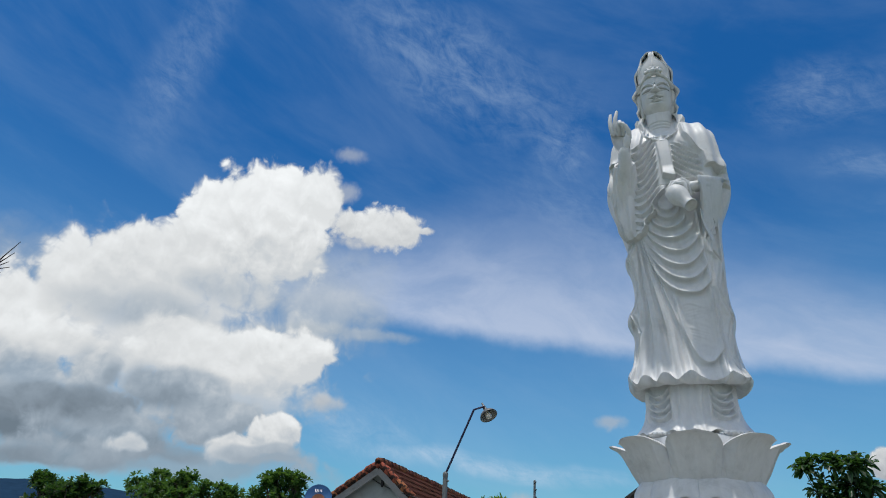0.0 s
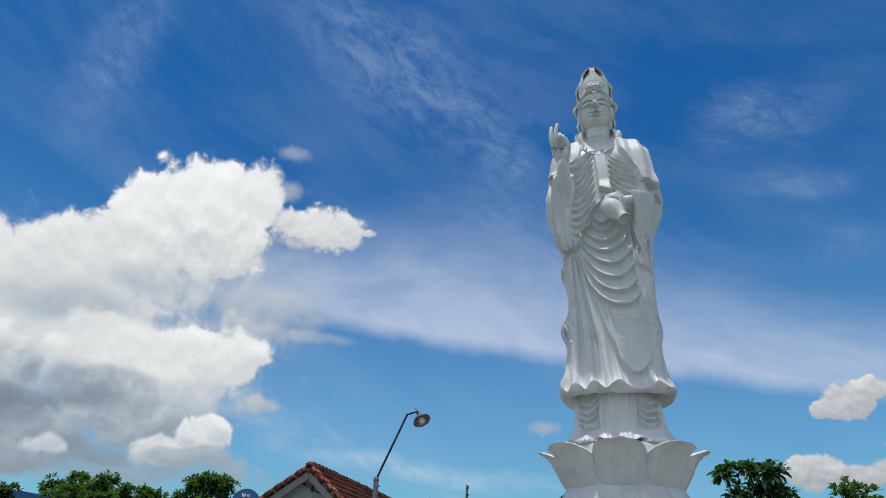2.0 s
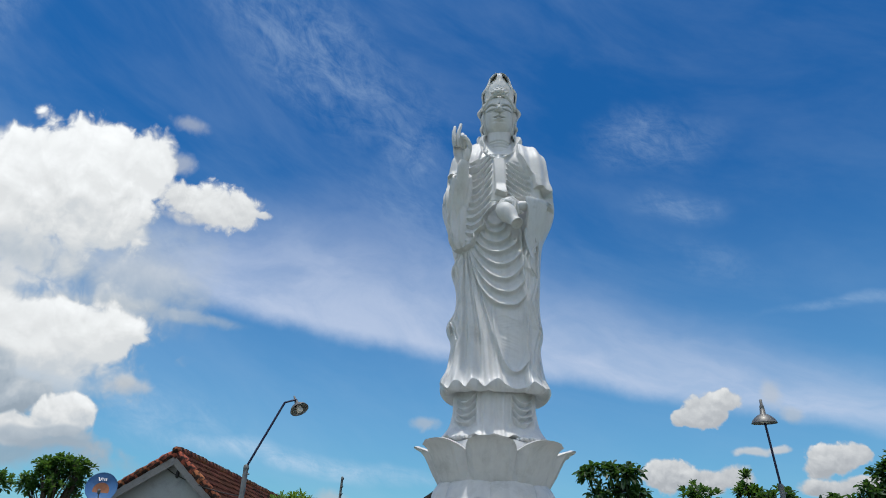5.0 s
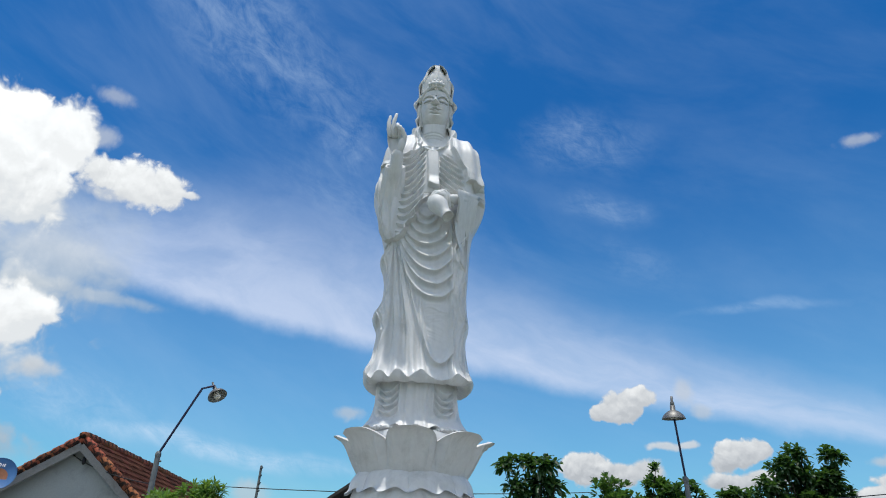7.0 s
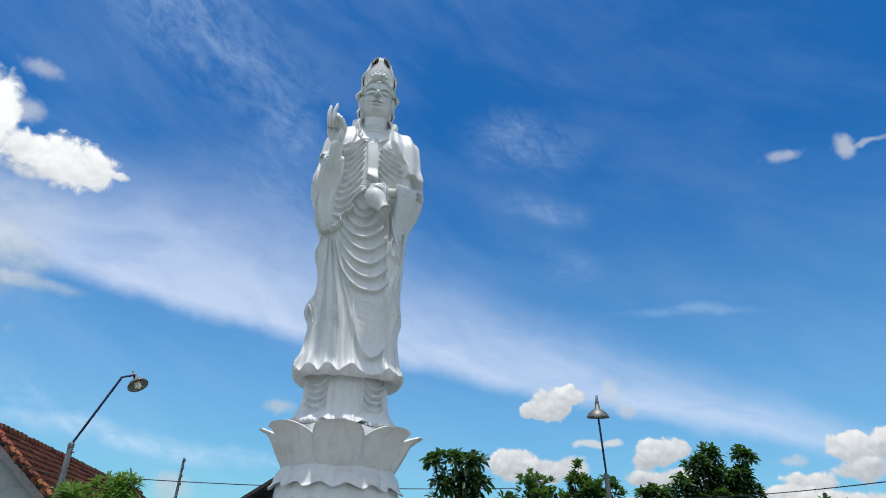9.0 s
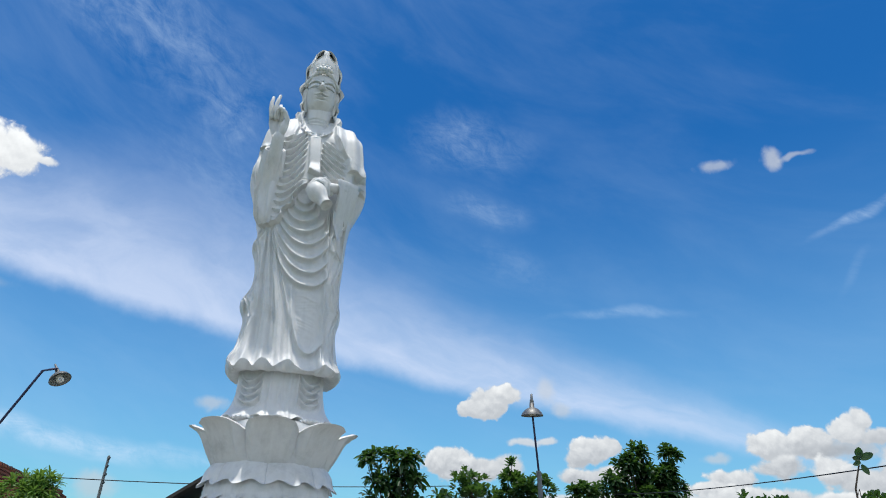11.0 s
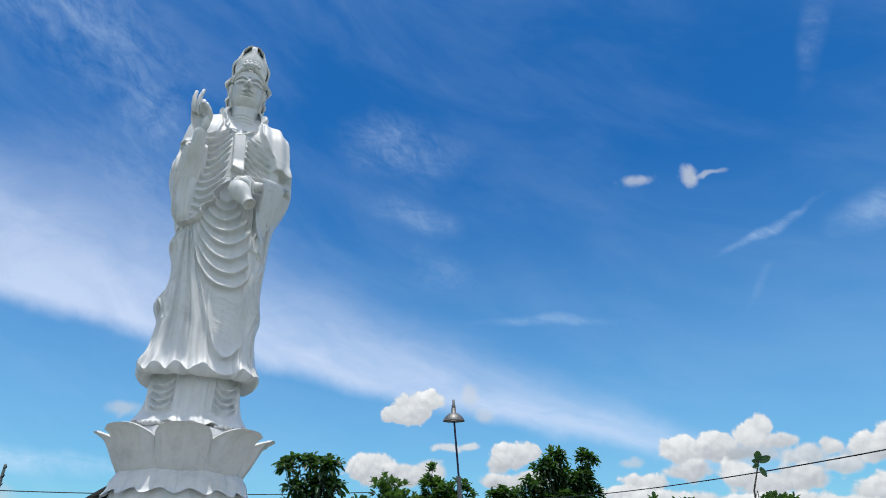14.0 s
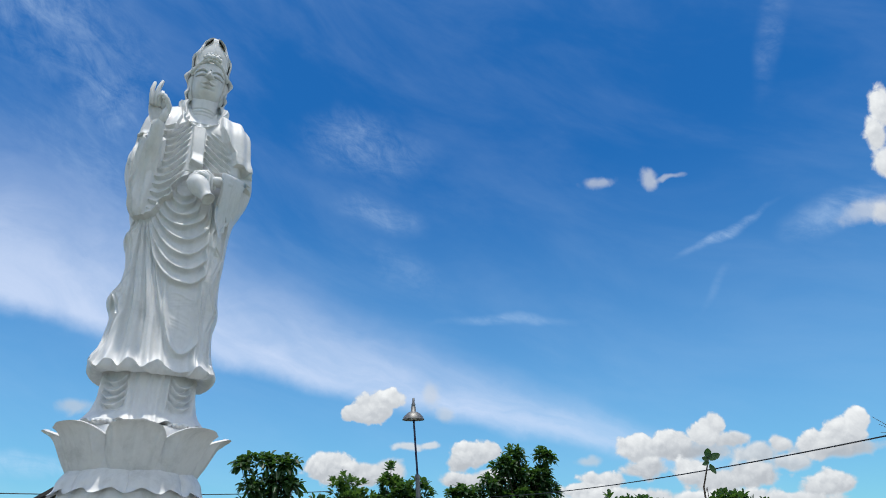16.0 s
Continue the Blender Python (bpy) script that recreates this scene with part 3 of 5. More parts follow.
def robe_relief(x, z):
    """Carved depth of the draped robe at front places x, z."""
    h = np.zeros_like(x)
    # skirt pleats fanning from the hip to the scalloped hem
    left = band(z, [5.2, 6.5, 8.6], [-0.97, -0.86, -0.8])
    right = band(z, [5.2, 6.4, 7.5, 8.2, 8.6], [0.16, 0.0, -0.32, -0.52, -0.62])
    s = (x - left) / (right - left)
    inside = step(s, -0.04, 0.05) * step(s, 1.02, 0.94) * step(z, 8.62, 8.35)
    roll = 0.5 + 0.5 * np.cos(2 * np.pi * (3.05 * s - 0.22 + 0.05 * np.sin(2.1 * z)))
    thin = 0.5 + 0.5 * np.cos(2 * np.pi * (6.1 * s + 0.1 + 0.1 * np.sin(1.3 * z + 1.0)))
    k = np.clip((8.6 - z) / 3.2, 0, 1)
    h += inside * (0.11 * (roll**1.6 - 0.4) * (0.35 + 0.65 * k) + 0.05 * thin**2 * (1.0 - 0.4 * k))
    # the apron, hollow between thin rolled swags
    apron = step(x, right - 0.02, right + 0.06) * step(x, 0.7, 0.64) * step(z, 9.5, 9.2)
    h -= 0.05 * apron
    for xc, zb, wl, wr, rl, rr, p, a in SWAGS:
        d = x - xc
        lim = np.where(d < 0, -d / wl, d / wr)
        zc = zb + np.where(d < 0, rl * np.abs(lim) ** p, rr * np.abs(lim) ** 2.0)
        fade = step(lim, 1.08, 0.86)
        slope = np.where(d < 0, rl * p / wl * np.abs(lim) ** (p - 1), rr * 2 / wr * np.abs(lim))
        dz = (z - zc) / np.sqrt(1 + slope**2)
        h += 1.5 * a * fade * (np.where(dz > 0, ridge(dz, 0.075), ridge(dz, 0.03)) - 0.3 * ridge(dz + 0.09, 0.05))
    rough = step(x, -0.1, 0.2) * step(x, 0.66, 0.5) * step(z, 5.8, 6.1) * step(z, 7.1, 6.8)
    h += rough * 0.003 * (np.sin(23 * x + 9 * np.sin(7 * z)) * np.sin(31 * z + 5 * x) + 0.6 * np.sin(41 * z + 13 * x))
    h += 0.012 * ridge(z - 6.92 - 0.05 * np.sin(9 * x), 0.03) * step(x, -0.05, 0.2) * step(x, 0.66, 0.5)
    # upright pleats between the apron and the mantle
    er = band(z, *EDGE_R)
    h += step(z, 9.4, 9.0) * 0.06 * ridge(x - band(z, [5.2, 6.5, 7.9, 9.3], [0.71, 0.68, 0.63, 0.6]), 0.03)
    h += step(z, 9.4, 9.0) * 0.03 * ridge(x - 0.77, 0.025) * step(er - x, 0.0, 0.05)
    # over-flap of the upper robe with its wavy lower edge
    edge = band(z, [8.58, 8.62, 8.7, 8.87, 8.98, 9.05, 9.15, 9.24, 9.4, 9.55, 9.63, 9.79, 9.95], [-0.8, -0.66, -0.54, -0.45, -0.47, -0.44, -0.3, -0.24, -0.28, -0.2, -0.16, 0.0, 0.06])
    flap = step(edge - x, 0.0, 0.025) * step(z, 8.58, 8.61)
    flap = np.where(z > 9.88, step(z, 9.85, 9.9) * step(x, 0.22, 0.19) + step(x, 0.19, 0.22) * step(z, 9.95, 10.02), flap)
    h += 0.16 * np.clip(flap, 0, 1) * step(z, 12.0, 11.2)
    h += 0.035 * ridge(x - edge + 0.03, 0.025) * step(z, 9.85, 9.75) * step(z, 8.58, 8.62)
    # folds drawn across the breast from the sash
    d = np.clip(x + 0.66, 0, 1)
    ph = (z - (1.15 + 0.6 * np.clip((z - 9.5) / 1.0, 0, 1)) * d**2 + 0.05 * np.sin(9 * x)) / 0.205 - 0.72
    saw = np.ceil(ph) - ph
    fold = np.where(saw < 0.7, (saw / 0.7) ** 1.5, ((1 - saw) / 0.3) ** 1.0)
    m = step(x, -0.69, -0.63) * step(x, np.minimum(edge - 0.02, -0.1), np.minimum(edge - 0.12, -0.2)) * step(z, 8.72, 8.85) * step(z - 0.9 * x, 11.62, 11.5)
    h += 0.11 * m * (fold - 0.6)
    d = np.clip(x - 0.19, 0, 1)
    ph = (z + 1.12 * d - 0.6 * d**2) / 0.172
    saw = np.ceil(ph) - ph
    fold = np.where(saw < 0.7, (saw / 0.7) ** 1.5, (1 - saw) / 0.3)
    ermantle = band(z, [10.2, 10.35, 10.68, 10.9, 11.33, 11.85], [0.84, 0.83, 0.78, 0.62, 0.46, 0.45])
    m = step(x, 0.2, 0.24) * step(x, ermantle, ermantle - 0.1) * step(z, 9.98, 10.08) * step(z, 11.15, 11.0)
    h += 0.1 * m * (fold - 0.6)
    # sash with a turned-up end
    c = 0.04 + 0.06 * (11.0 - z)
    low = 10.02 - 0.5 * (x - 0.08)
    h += step(np.abs(x - c), 0.135, 0.118) * step(z, low, low + 0.03) * step(z, 11.2, 11.15) * (0.09 + 0.13 * step(z, 10.4, 10.0))
    # neckline with a fluted ornament, bare breast above
    d = np.abs(x - 0.03)
    zc = 11.2 + 2.4 * d**2
    h += 0.07 * ridge(z - zc, 0.035) * step(d, 0.42, 0.34)
    orn = step(z, zc + 0.02, zc + 0.05) * step(z, 11.45, 11.4) * step(d, 0.3, 0.24)
    h += orn * (0.03 + 0.03 * np.cos(2 * np.pi * (x - 0.03) / (0.1 + 0.25 * (z - 11.1))))
    h += 0.045 * ridge(z - 11.43, 0.025) * step(d, 0.3, 0.22)
    h -= 0.07 * step(z, zc, zc + 0.06) * step(d, 0.42, 0.36)
    # mantle over the far shoulder, cut away above the forearm
    low = band(x, [0.7, 0.83, 1.04, 1.19, 1.41], [10.5, 10.28, 10.33, 10.22, 10.36])
    over = step(x - ermantle, 0.0, 0.03) * step(z, low, low + 0.03)
    h += over * (0.13 + 0.04 * np.cos(20 * x + 1.2 * z)) * step(z, 12.1, 11.7)
    h += 0.05 * ridge(x - ermantle - 0.03, 0.03) * step(z, 10.3, 10.4) * step(z, 12.0, 11.6)
    h -= 0.16 * step(x, 0.95, 1.15) * step(z, low, low - 0.04) * step(z, 9.0, 9.4)
    # mantle edges falling in ripples at both sides, turned to show their undersides
    for e, far, on in ((x - er, 1.02 - x, step(z, 9.6, 9.2)), (-x - band(z, *EDGE_L), 1.06 + x, step(z, 10.6, 10.2))):
        h += on * (0.07 * ridge(e + 0.015, 0.022) - 0.12 * step(e, 0.0, 0.03) * step(far, 0.0, 0.06) + 0.05 * step(-far, -0.04, 0.0))
        h += on * 0.05 * ridge(e + 0.1, 0.05)
    # smooth sleeve panel with faint upright pleats
    panel = step(x, -0.66, -0.7) * step(z, 8.5, 8.8) * step(z, 10.9, 10.6)
    h += panel * (0.09 + 0.025 * np.cos(2 * np.pi * (x + 0.08 * z) / 0.15))
    # lapel of the mantle on the near shoulder
    el = band(z, [10.68, 10.72, 10.9, 11.2, 11.52, 12.1], [-0.8, -0.62, -0.48, -0.4, -0.36, -0.47])
    h += 0.1 * step(el - x, 0.0, 0.03) * step(z, 10.68, 10.71) * step(z, 12.1, 11.8)
    h += 0.02 * np.cos(17 * x - 4 * z) * step(el - x, 0.05, 0.15) * step(z, 10.7, 10.9) * step(z, 12.0, 11.6)
    h += 0.004 * np.sin(7.1 * x + 3.3 * z) * np.sin(5.7 * z - 2.9 * x)
    return h


def statue():
    c = Clay()
    # draped body
    R_SIDE = [(5.1, 1.24), (5.39, 1.26), (5.58, 1.18), (5.98, 1.09), (6.38, 1.06), (6.7, 1.12), (7.09, 1.07), (7.52, 1.05), (7.97, 1.07), (8.27, 1.08),
              (8.9, 1.12), (9.22, 1.18), (9.5, 1.3), (9.88, 1.44), (10.38, 1.44), (10.55, 1.38), (11.0, 1.32), (11.52, 1.22), (11.85, 0.98), (12.08, 0.58), (12.3, 0.36)]
    L_SIDE = [(5.1, 1.2), (5.32, 1.24), (5.52, 1.25), (5.76, 1.14), (6.12, 1.07), (6.53, 1.05), (6.84, 1.16), (7.2, 1.0), (7.7, 0.96), (8.05, 1.02), (8.3, 1.1),
              (8.56, 1.03), (8.95, 1.1), (9.34, 1.2), (9.7, 1.31), (10.01, 1.4), (10.45, 1.33), (11.0, 1.28), (11.4, 1.2), (11.8, 1.0), (12.05, 0.7), (12.3, 0.36)]
    FRONT = [(5.1, 1.08), (5.4, 1.0), (5.8, 0.92), (6.5, 0.86), (8.0, 0.86), (9.2, 0.84), (9.9, 0.78), (10.6, 0.74), (11.2, 0.64), (11.7, 0.5), (12.0, 0.4), (12.3, 0.3)]
    BACK = [(5.1, 0.95), (7.0, 0.8), (9.5, 0.8), (11.2, 0.75), (11.8, 0.55), (12.3, 0.35)]
    rows, cols = 760, 540
    th = np.linspace(-math.pi, math.pi, cols, endpoint=False)
    # more columns on the front
    th = th - 0.45 * np.sin(th)
    T, V = np.meshgrid(th, np.linspace(0, 1, rows))
    S, C = np.sin(T), np.cos(T)
    ex = 0.78
    foot = 1.2 * np.sign(S) * np.abs(S) ** ex
    hem = np.where(C > 0, curve(foot, HEM), 5.36)
    Z = hem + (12.28 - hem) * V
    W = np.where(S > 0, curve(Z, R_SIDE), curve(Z, L_SIDE))
    D = np.where(C > 0, curve(Z, FRONT), curve(Z, BACK))
    X = W * np.sign(S) * np.abs(S) ** ex
    Y = -D * np.sign(C) * np.abs(C) ** ex
    nx, ny = X / W**2, Y / D**2
    n = np.sqrt(nx**2 + ny**2) + 1e-9
    nx, ny = nx / n, ny / n
    H = robe_relief(X, Z) * step(C, -0.1, 0.2) * np.clip(-ny * 1.3 + 0.25, 0, 1)
    H += (1 - step(C, -0.25, 0.2)) * 0.05 * np.cos(15 * T) * step(Z, 11.5, 10.5)
    H += 0.1 * np.exp(-(Z - hem) / 0.13) * step(C, -0.6, 0.1)
    pts = np.stack([X + nx * H * step(np.abs(S), 1.0, 0.7), Y + ny * H, Z], -1)
    # turned underside of the hem, with an even inner rim
    rim = pts[0]
    under = []
    for k, f in ((0.99, 0.2), (0.96, 0.55), (0.9, 1.0), (0.82, 1.05), (0.6, 0.7)):
        q = rim * np.array((k, k, 1.0))
        q[:, 2] = rim[:, 2] * (1 - min(f, 1)) + (5.2 + (0.12 if f == 0.7 else 0)) * min(f, 1) - 0.01
        under.append(q)
    c.grid(np.concatenate([np.array(under[::-1]), rim[None]]), closed=True)
    c.grid(pts, closed=True)

    # under-skirt down to the feet
    rows, cols = 180, 340
    T, V = np.meshgrid(np.linspace(-math.pi, math.pi, cols, endpoint=False), np.linspace(0, 1, rows))
    xs = np.sin(T)
    hem = 4.24 + np.where(np.cos(T) > 0, 0.035 * np.cos(2 * np.pi * xs / 0.26), 0)
    Z = hem + (5.6 - hem) * V
    S, C = np.sin(T), np.cos(T)
    W = curve(Z, [(4.15, 1.24), (4.3, 1.16), (4.5, 1.03), (4.82, 0.94), (5.25, 0.9), (5.6, 0.9)])
    D = W * 0.84
    X, Y = W * np.sign(S) * np.abs(S) ** 0.8, -D * np.sign(C) * np.abs(C) ** 0.8
    H = np.zeros_like(X)
    for xc in (-0.6, 0.58):
        d = np.abs(X - xc) / 0.2
        for i, zb in enumerate((5.0, 4.84, 4.69, 4.55)):
            zc = zb + (0.2 - 0.02 * i) * d**2.4
            dz = Z - zc
            H += 0.085 * step(d, 1.1, 0.85) * (np.where(dz > 0, ridge(dz, 0.035), ridge(dz, 0.045)) - 0.45 * ridge(dz + 0.09, 0.04))
        H += 0.06 * ridge(np.abs(X - xc) - 0.25, 0.035) * step(Z, 4.42, 4.6)
    mid = step(np.abs(X), 0.36, 0.3)
    H += mid * 0.06 * (0.5 + 0.5 * np.cos(2 * np.pi * X / 0.19 + 0.7 * np.sin(3 * Z))) ** 2
    H += 0.06 * np.exp(-(Z - hem) / 0.06)
    H *= step(C, -0.1, 0.2)
    pts = np.stack([X * (1 + H / W), Y * (1 + H / D), Z], -1)
    c.grid(np.concatenate([(pts[0] * np.array((0.7, 0.7, 1.0)))[None], pts]), closed=True)
    for sx in (-0.66, 0.66):
        for i in range(5):
            c.ball((sx + (i - 2) * 0.09, -0.99 + 0.03 * abs(i - 2), 4.2), (0.045, 0.09, 0.035), n=10)
        c.ball((sx, -0.84, 4.22), (0.24, 0.2, 0.07), n=14)

    # neck with three creases
    prof = []
    for i in range(60):
        z = 11.4 + i / 59 * 1.1
        prof.append((0.36 - 0.03 * step(z, 11.6, 12.0) - 0.045 * sum(ridge(z - a, 0.014) for a in (11.8, 11.9, 12.0)), z))
    c.lathe(prof, pose(0.04, -0.16, 0), 60)

    # head with the carved face, slightly bowed
    bow = Matrix.Translation((0.03, -0.24, 12.87)) @ pose(0, 0, 0, 9, 0, 0)

    def bowed(p):
        return np.asarray(p) @ np.array(bow.to_3x3()).T + np.array(bow.translation)

    b = np.linspace(-math.pi, math.pi, 340, endpoint=False)
    b = b - 0.62 * np.sin(b)
    B, z = np.meshgrid(b, np.concatenate([np.linspace(-0.7, -0.62, 20), np.linspace(-0.615, 0.55, 300), np.linspace(0.56, 0.68, 16)]))
    wd = curve(z, [(-0.7, 0.04), (-0.66, 0.16), (-0.56, 0.25), (-0.44, 0.31), (-0.3, 0.35), (-0.1, 0.375), (0.1, 0.38), (0.3, 0.375), (0.5, 0.33), (0.62, 0.2), (0.68, 0.03)])
    dp = curve(z, [(-0.7, 0.05), (-0.66, 0.16), (-0.56, 0.31), (-0.44, 0.42), (-0.3, 0.48), (-0.1, 0.5), (0.1, 0.5), (0.3, 0.47), (0.5, 0.36), (0.62, 0.2), (0.68, 0.03)])
    S, C = np.sin(B), np.cos(B)
    x, y = wd * np.sign(S) * np.abs(S) ** 0.9, -dp * np.sign(C) * np.abs(C) ** 0.85
    xx = np.abs(x)
    h = np.zeros_like(x)
    # brow ridges cut sharp below, closed eyes between two lines
    brow = 0.135 + 0.085 * np.sin(np.clip((xx - 0.03) / 0.31, 0, 1.1) * math.pi * 0.8)
    under = np.clip(brow - z, 0, 1)
    on = step(xx, 0.03, 0.07) * step(xx, 0.37, 0.31)
    h += 0.025 * ridge(z - brow - 0.02, 0.025) * on
    h -= 0.06 * step(brow - z, 0.0, 0.015) * np.exp(-(under / 0.035) ** 2) * on
    h += 0.035 * np.exp(-((xx - 0.185) / 0.11) ** 2 - ((z - 0.085) / 0.035) ** 2)
    slit = 0.035 + 0.9 * (xx - 0.18) ** 2
    h -= 0.09 * ridge(z - slit, 0.013) * step(np.abs(xx - 0.185), 0.15, 0.11)
    h += 0.015 * ridge(z - slit + 0.04, 0.02) * step(np.abs(xx - 0.185), 0.13, 0.09)
    # nose
    t = np.clip((0.18 - z) / 0.2, 0, 1)
    h += (0.05 + 0.17 * t) * ridge(x, 0.036 + 0.026 * t) * step(z, -0.045, -0.02) * step(z, 0.26, 0.12)
    h += 0.06 * np.exp(-((xx - 0.075) / 0.034) ** 2 - ((z - 0.012) / 0.032) ** 2)
    h -= 0.03 * ridge(x, 0.03) * np.exp(-((z + 0.08) / 0.02) ** 2)
    # lips, chin, cheeks
    h += 0.08 * ridge(z + 0.165 - 0.012 * ridge(x, 0.03) - 0.15 * x**2, 0.026) * ridge(x, 0.095)
    h += 0.08 * ridge(z + 0.245 - 0.1 * x**2, 0.03) * ridge(x, 0.08)
    h -= 0.1 * ridge(z + 0.205 - 0.4 * x**2, 0.013) * ridge(x, 0.1)
    h -= 0.05 * np.exp(-(x / 0.1) ** 2 - ((z + 0.3) / 0.022) ** 2)
    h += 0.05 * np.exp(-(x / 0.13) ** 2 - ((z + 0.36) / 0.06) ** 2)
    h += 0.03 * np.exp(-((xx - 0.22) / 0.1) ** 2 - ((z + 0.12) / 0.12) ** 2)
    h -= 0.06 * np.exp(-(x / 0.018) ** 2 - ((z - 0.215) / 0.018) ** 2)
    h *= step(C, 0.1, 0.35) * 1.15
    c.grid(bowed(np.stack([x, y - h, z], -1)), closed=True)
    c.ball((0.03, 0.06, 12.15), (0.48, 0.28, 0.75), n=18)
    # long ears
    for sg in (-1, 1):
        c.tube(bowed([(sg * 0.38, -0.02, 0.2), (sg * 0.41, -0.03, 0.05), (sg * 0.39, -0.05, -0.25), (sg * 0.35, -0.07, -0.48)]), [0.06, 0.09, 0.07, 0.06], 10, 0.6)

    # hair roll round the brow, curls before the crown
    arc = np.linspace(-1, 1, 33)
    c.tube(bowed([(s * 0.42, -0.44 + 0.36 * s * s, 0.54 - 0.3 * s * s) for s in arc]), [0.065 + 0.008 * math.cos(28 * s) for s in arc], 16)
    for px, pz, r in ((0, 0.6, 0.085), (-0.1, 0.6, 0.075), (0.1, 0.6, 0.075), (-0.18, 0.57, 0.055), (0.18, 0.57, 0.055), (-0.05, 0.69, 0.055), (0.05, 0.69, 0.055), (-0.13, 0.67, 0.05), (0.13, 0.67, 0.05)):
        c.ball(bowed((px, -0.47 + 0.5 * px * px + 0.25 * (pz - 0.6), pz)), (r, r * 0.8, r), n=12)

    # veil over the head, open in front, its edges falling in zigzag ripples
    U, Z = np.meshgrid(np.linspace(-1, 1, 110), np.linspace(11.5, 14.39, 240))
    open_angle = curve(Z, [(11.5, 0.95), (12.3, 1.12), (13.3, 1.15), (13.6, 1.02), (13.9, 0.95), (14.14, 0.95), (14.24, 0.7), (14.32, 0.2), (14.39, 0.04)])
    VEIL_W = [(11.5, 0.54), (12.0, 0.5), (12.4, 0.47), (12.9, 0.48), (13.4, 0.47), (13.75, 0.43), (14.0, 0.35), (14.2, 0.275), (14.32, 0.18), (14.39, 0.03)]
    VEIL_D = [(11.5, 0.46), (12.5, 0.5), (13.4, 0.56), (13.75, 0.54), (14.0, 0.44), (14.2, 0.34), (14.32, 0.2), (14.39, 0.03)]
    VEIL_Y = [(11.5, -0.08), (13.0, -0.14), (14.0, -0.24), (14.39, -0.28)]
    width, deep, lean = (curve(Z, tab) for tab in (VEIL_W, VEIL_D, VEIL_Y))
    # topknot plate in the opening, leaving a dark hollow at each side of its point
    Up, Zp = np.meshgrid(np.linspace(-1, 1, 61), np.linspace(13.3, 14.3, 90))
    hw = curve(Zp, [(13.3, 0.4), (13.68, 0.38), (13.82, 0.3), (13.95, 0.17), (14.05, 0.09), (14.15, 0.07), (14.3, 0.06)])
    dp, lp = (curve(Zp, tab) for tab in (VEIL_D, VEIL_Y))
    plate = np.stack([0.03 + Up * hw, lp - 0.88 * dp + 0.55 * np.abs(Up * hw) - 0.025 * ridge(np.abs(Up) - 0.92, 0.08), Zp], -1)
    back = plate + np.array((0, 0.1, 0))
    c.grid(np.concatenate([plate, back[:, ::-1], plate[:, :1]], 1))
    zig = curve(Z, [(11.5, 0.0), (11.9, 0.02), (12.12, 0.1), (12.3, 0.08), (12.45, 0.24), (12.66, 0.06), (12.96, 0.36), (13.24, 0.06), (13.54, 0.24), (13.8, 0.03), (14.2, 0.04)])
    A = math.pi + U * (math.pi - open_angle)
    wave = 1 + np.abs(U) ** 9 * (zig - 0.04) + 0.014 * np.cos(11 * A)
    fx, fy = np.sin(A), -np.cos(A)
    out = np.stack([0.03 + fx * width * wave, lean + fy * deep * (1 + 0.5 * (wave - 1)), Z], -1)
    inn = np.stack([0.03 + fx * (width * wave - 0.05), lean + fy * (deep * (1 + 0.5 * (wave - 1)) - 0.05), Z - 0.03], -1)
    c.grid(np.concatenate([out, inn[:, ::-1], out[:, :1]], 1))

    # the veil's two rippled ends on the breast
    for sg, ts, xs in ((-1, (0, 0.2, 0.42, 0.6, 0.8, 1), (0.46, 0.42, 0.36, 0.42, 0.52, 0.66)), (1, (0, 0.25, 0.4, 0.62, 0.85, 1), (0.48, 0.5, 0.45, 0.52, 0.44, 0.36))):
        t = np.linspace(0, 1, 120)
        zz = 12.2 - 1.42 * t
        xm = 0.03 + sg * (np.interp(t, ts, xs) + 0.03 * np.sin(17 * t))
        ym = np.interp(t, [0, 0.25, 0.6, 1], [-0.42, -0.5, -0.7, -0.8])
        wd = (0.085 + 0.03 * np.sin(15 * t + 1)) * (1 - t**5)
        cols = []
        for u in np.linspace(-1, 1, 15):
            cols.append(np.stack([xm + u * wd, ym + 0.035 * np.cos(4.0 * u + 13 * t) + 0.07 * u * u, zz - 0.05 * u * sg], -1))
        front = np.stack(cols, 1)
        back = front + np.array((0, 0.09, 0))
        c.grid(np.concatenate([front, back[:, ::-1], front[:, :1]], 1))

    # raised arm: hanging sleeve with pleats, forearm and hand
    a, V = np.meshgrid(np.linspace(0, 2 * math.pi, 90, endpoint=False), np.linspace(0, 1, 90))
    cx = np.interp(V, [0, 0.2, 0.5, 0.8, 1], [-0.87, -0.9, -0.93, -0.92, -0.86])
    cy = np.interp(V, [0, 0.2, 0.5, 0.8, 1], [-1.06, -0.9, -0.7, -0.58, -0.45])
    cz = 10.52 - 1.95 * V + 0.2 * (1 - V) ** 3 * np.sin(a)
    rr = curve(V, [(0, 0.24), (0.15, 0.27), (0.4, 0.27), (0.7, 0.25), (0.9, 0.17), (1.0, 0.03)]) * (1 + 0.11 * np.cos(9 * a + 2 * V) * (0.3 + 0.7 * V**0.5))
    sleeve = np.stack([cx + rr * np.cos(a), cy + rr * np.sin(a) * 0.8, cz], -1)
    mouth = np.stack([cx + rr * 0.82 * np.cos(a), cy + rr * 0.65 * np.sin(a), cz - 0.05], -1)[:14]
    c.grid(np.concatenate([mouth[::-1], sleeve]), closed=True)
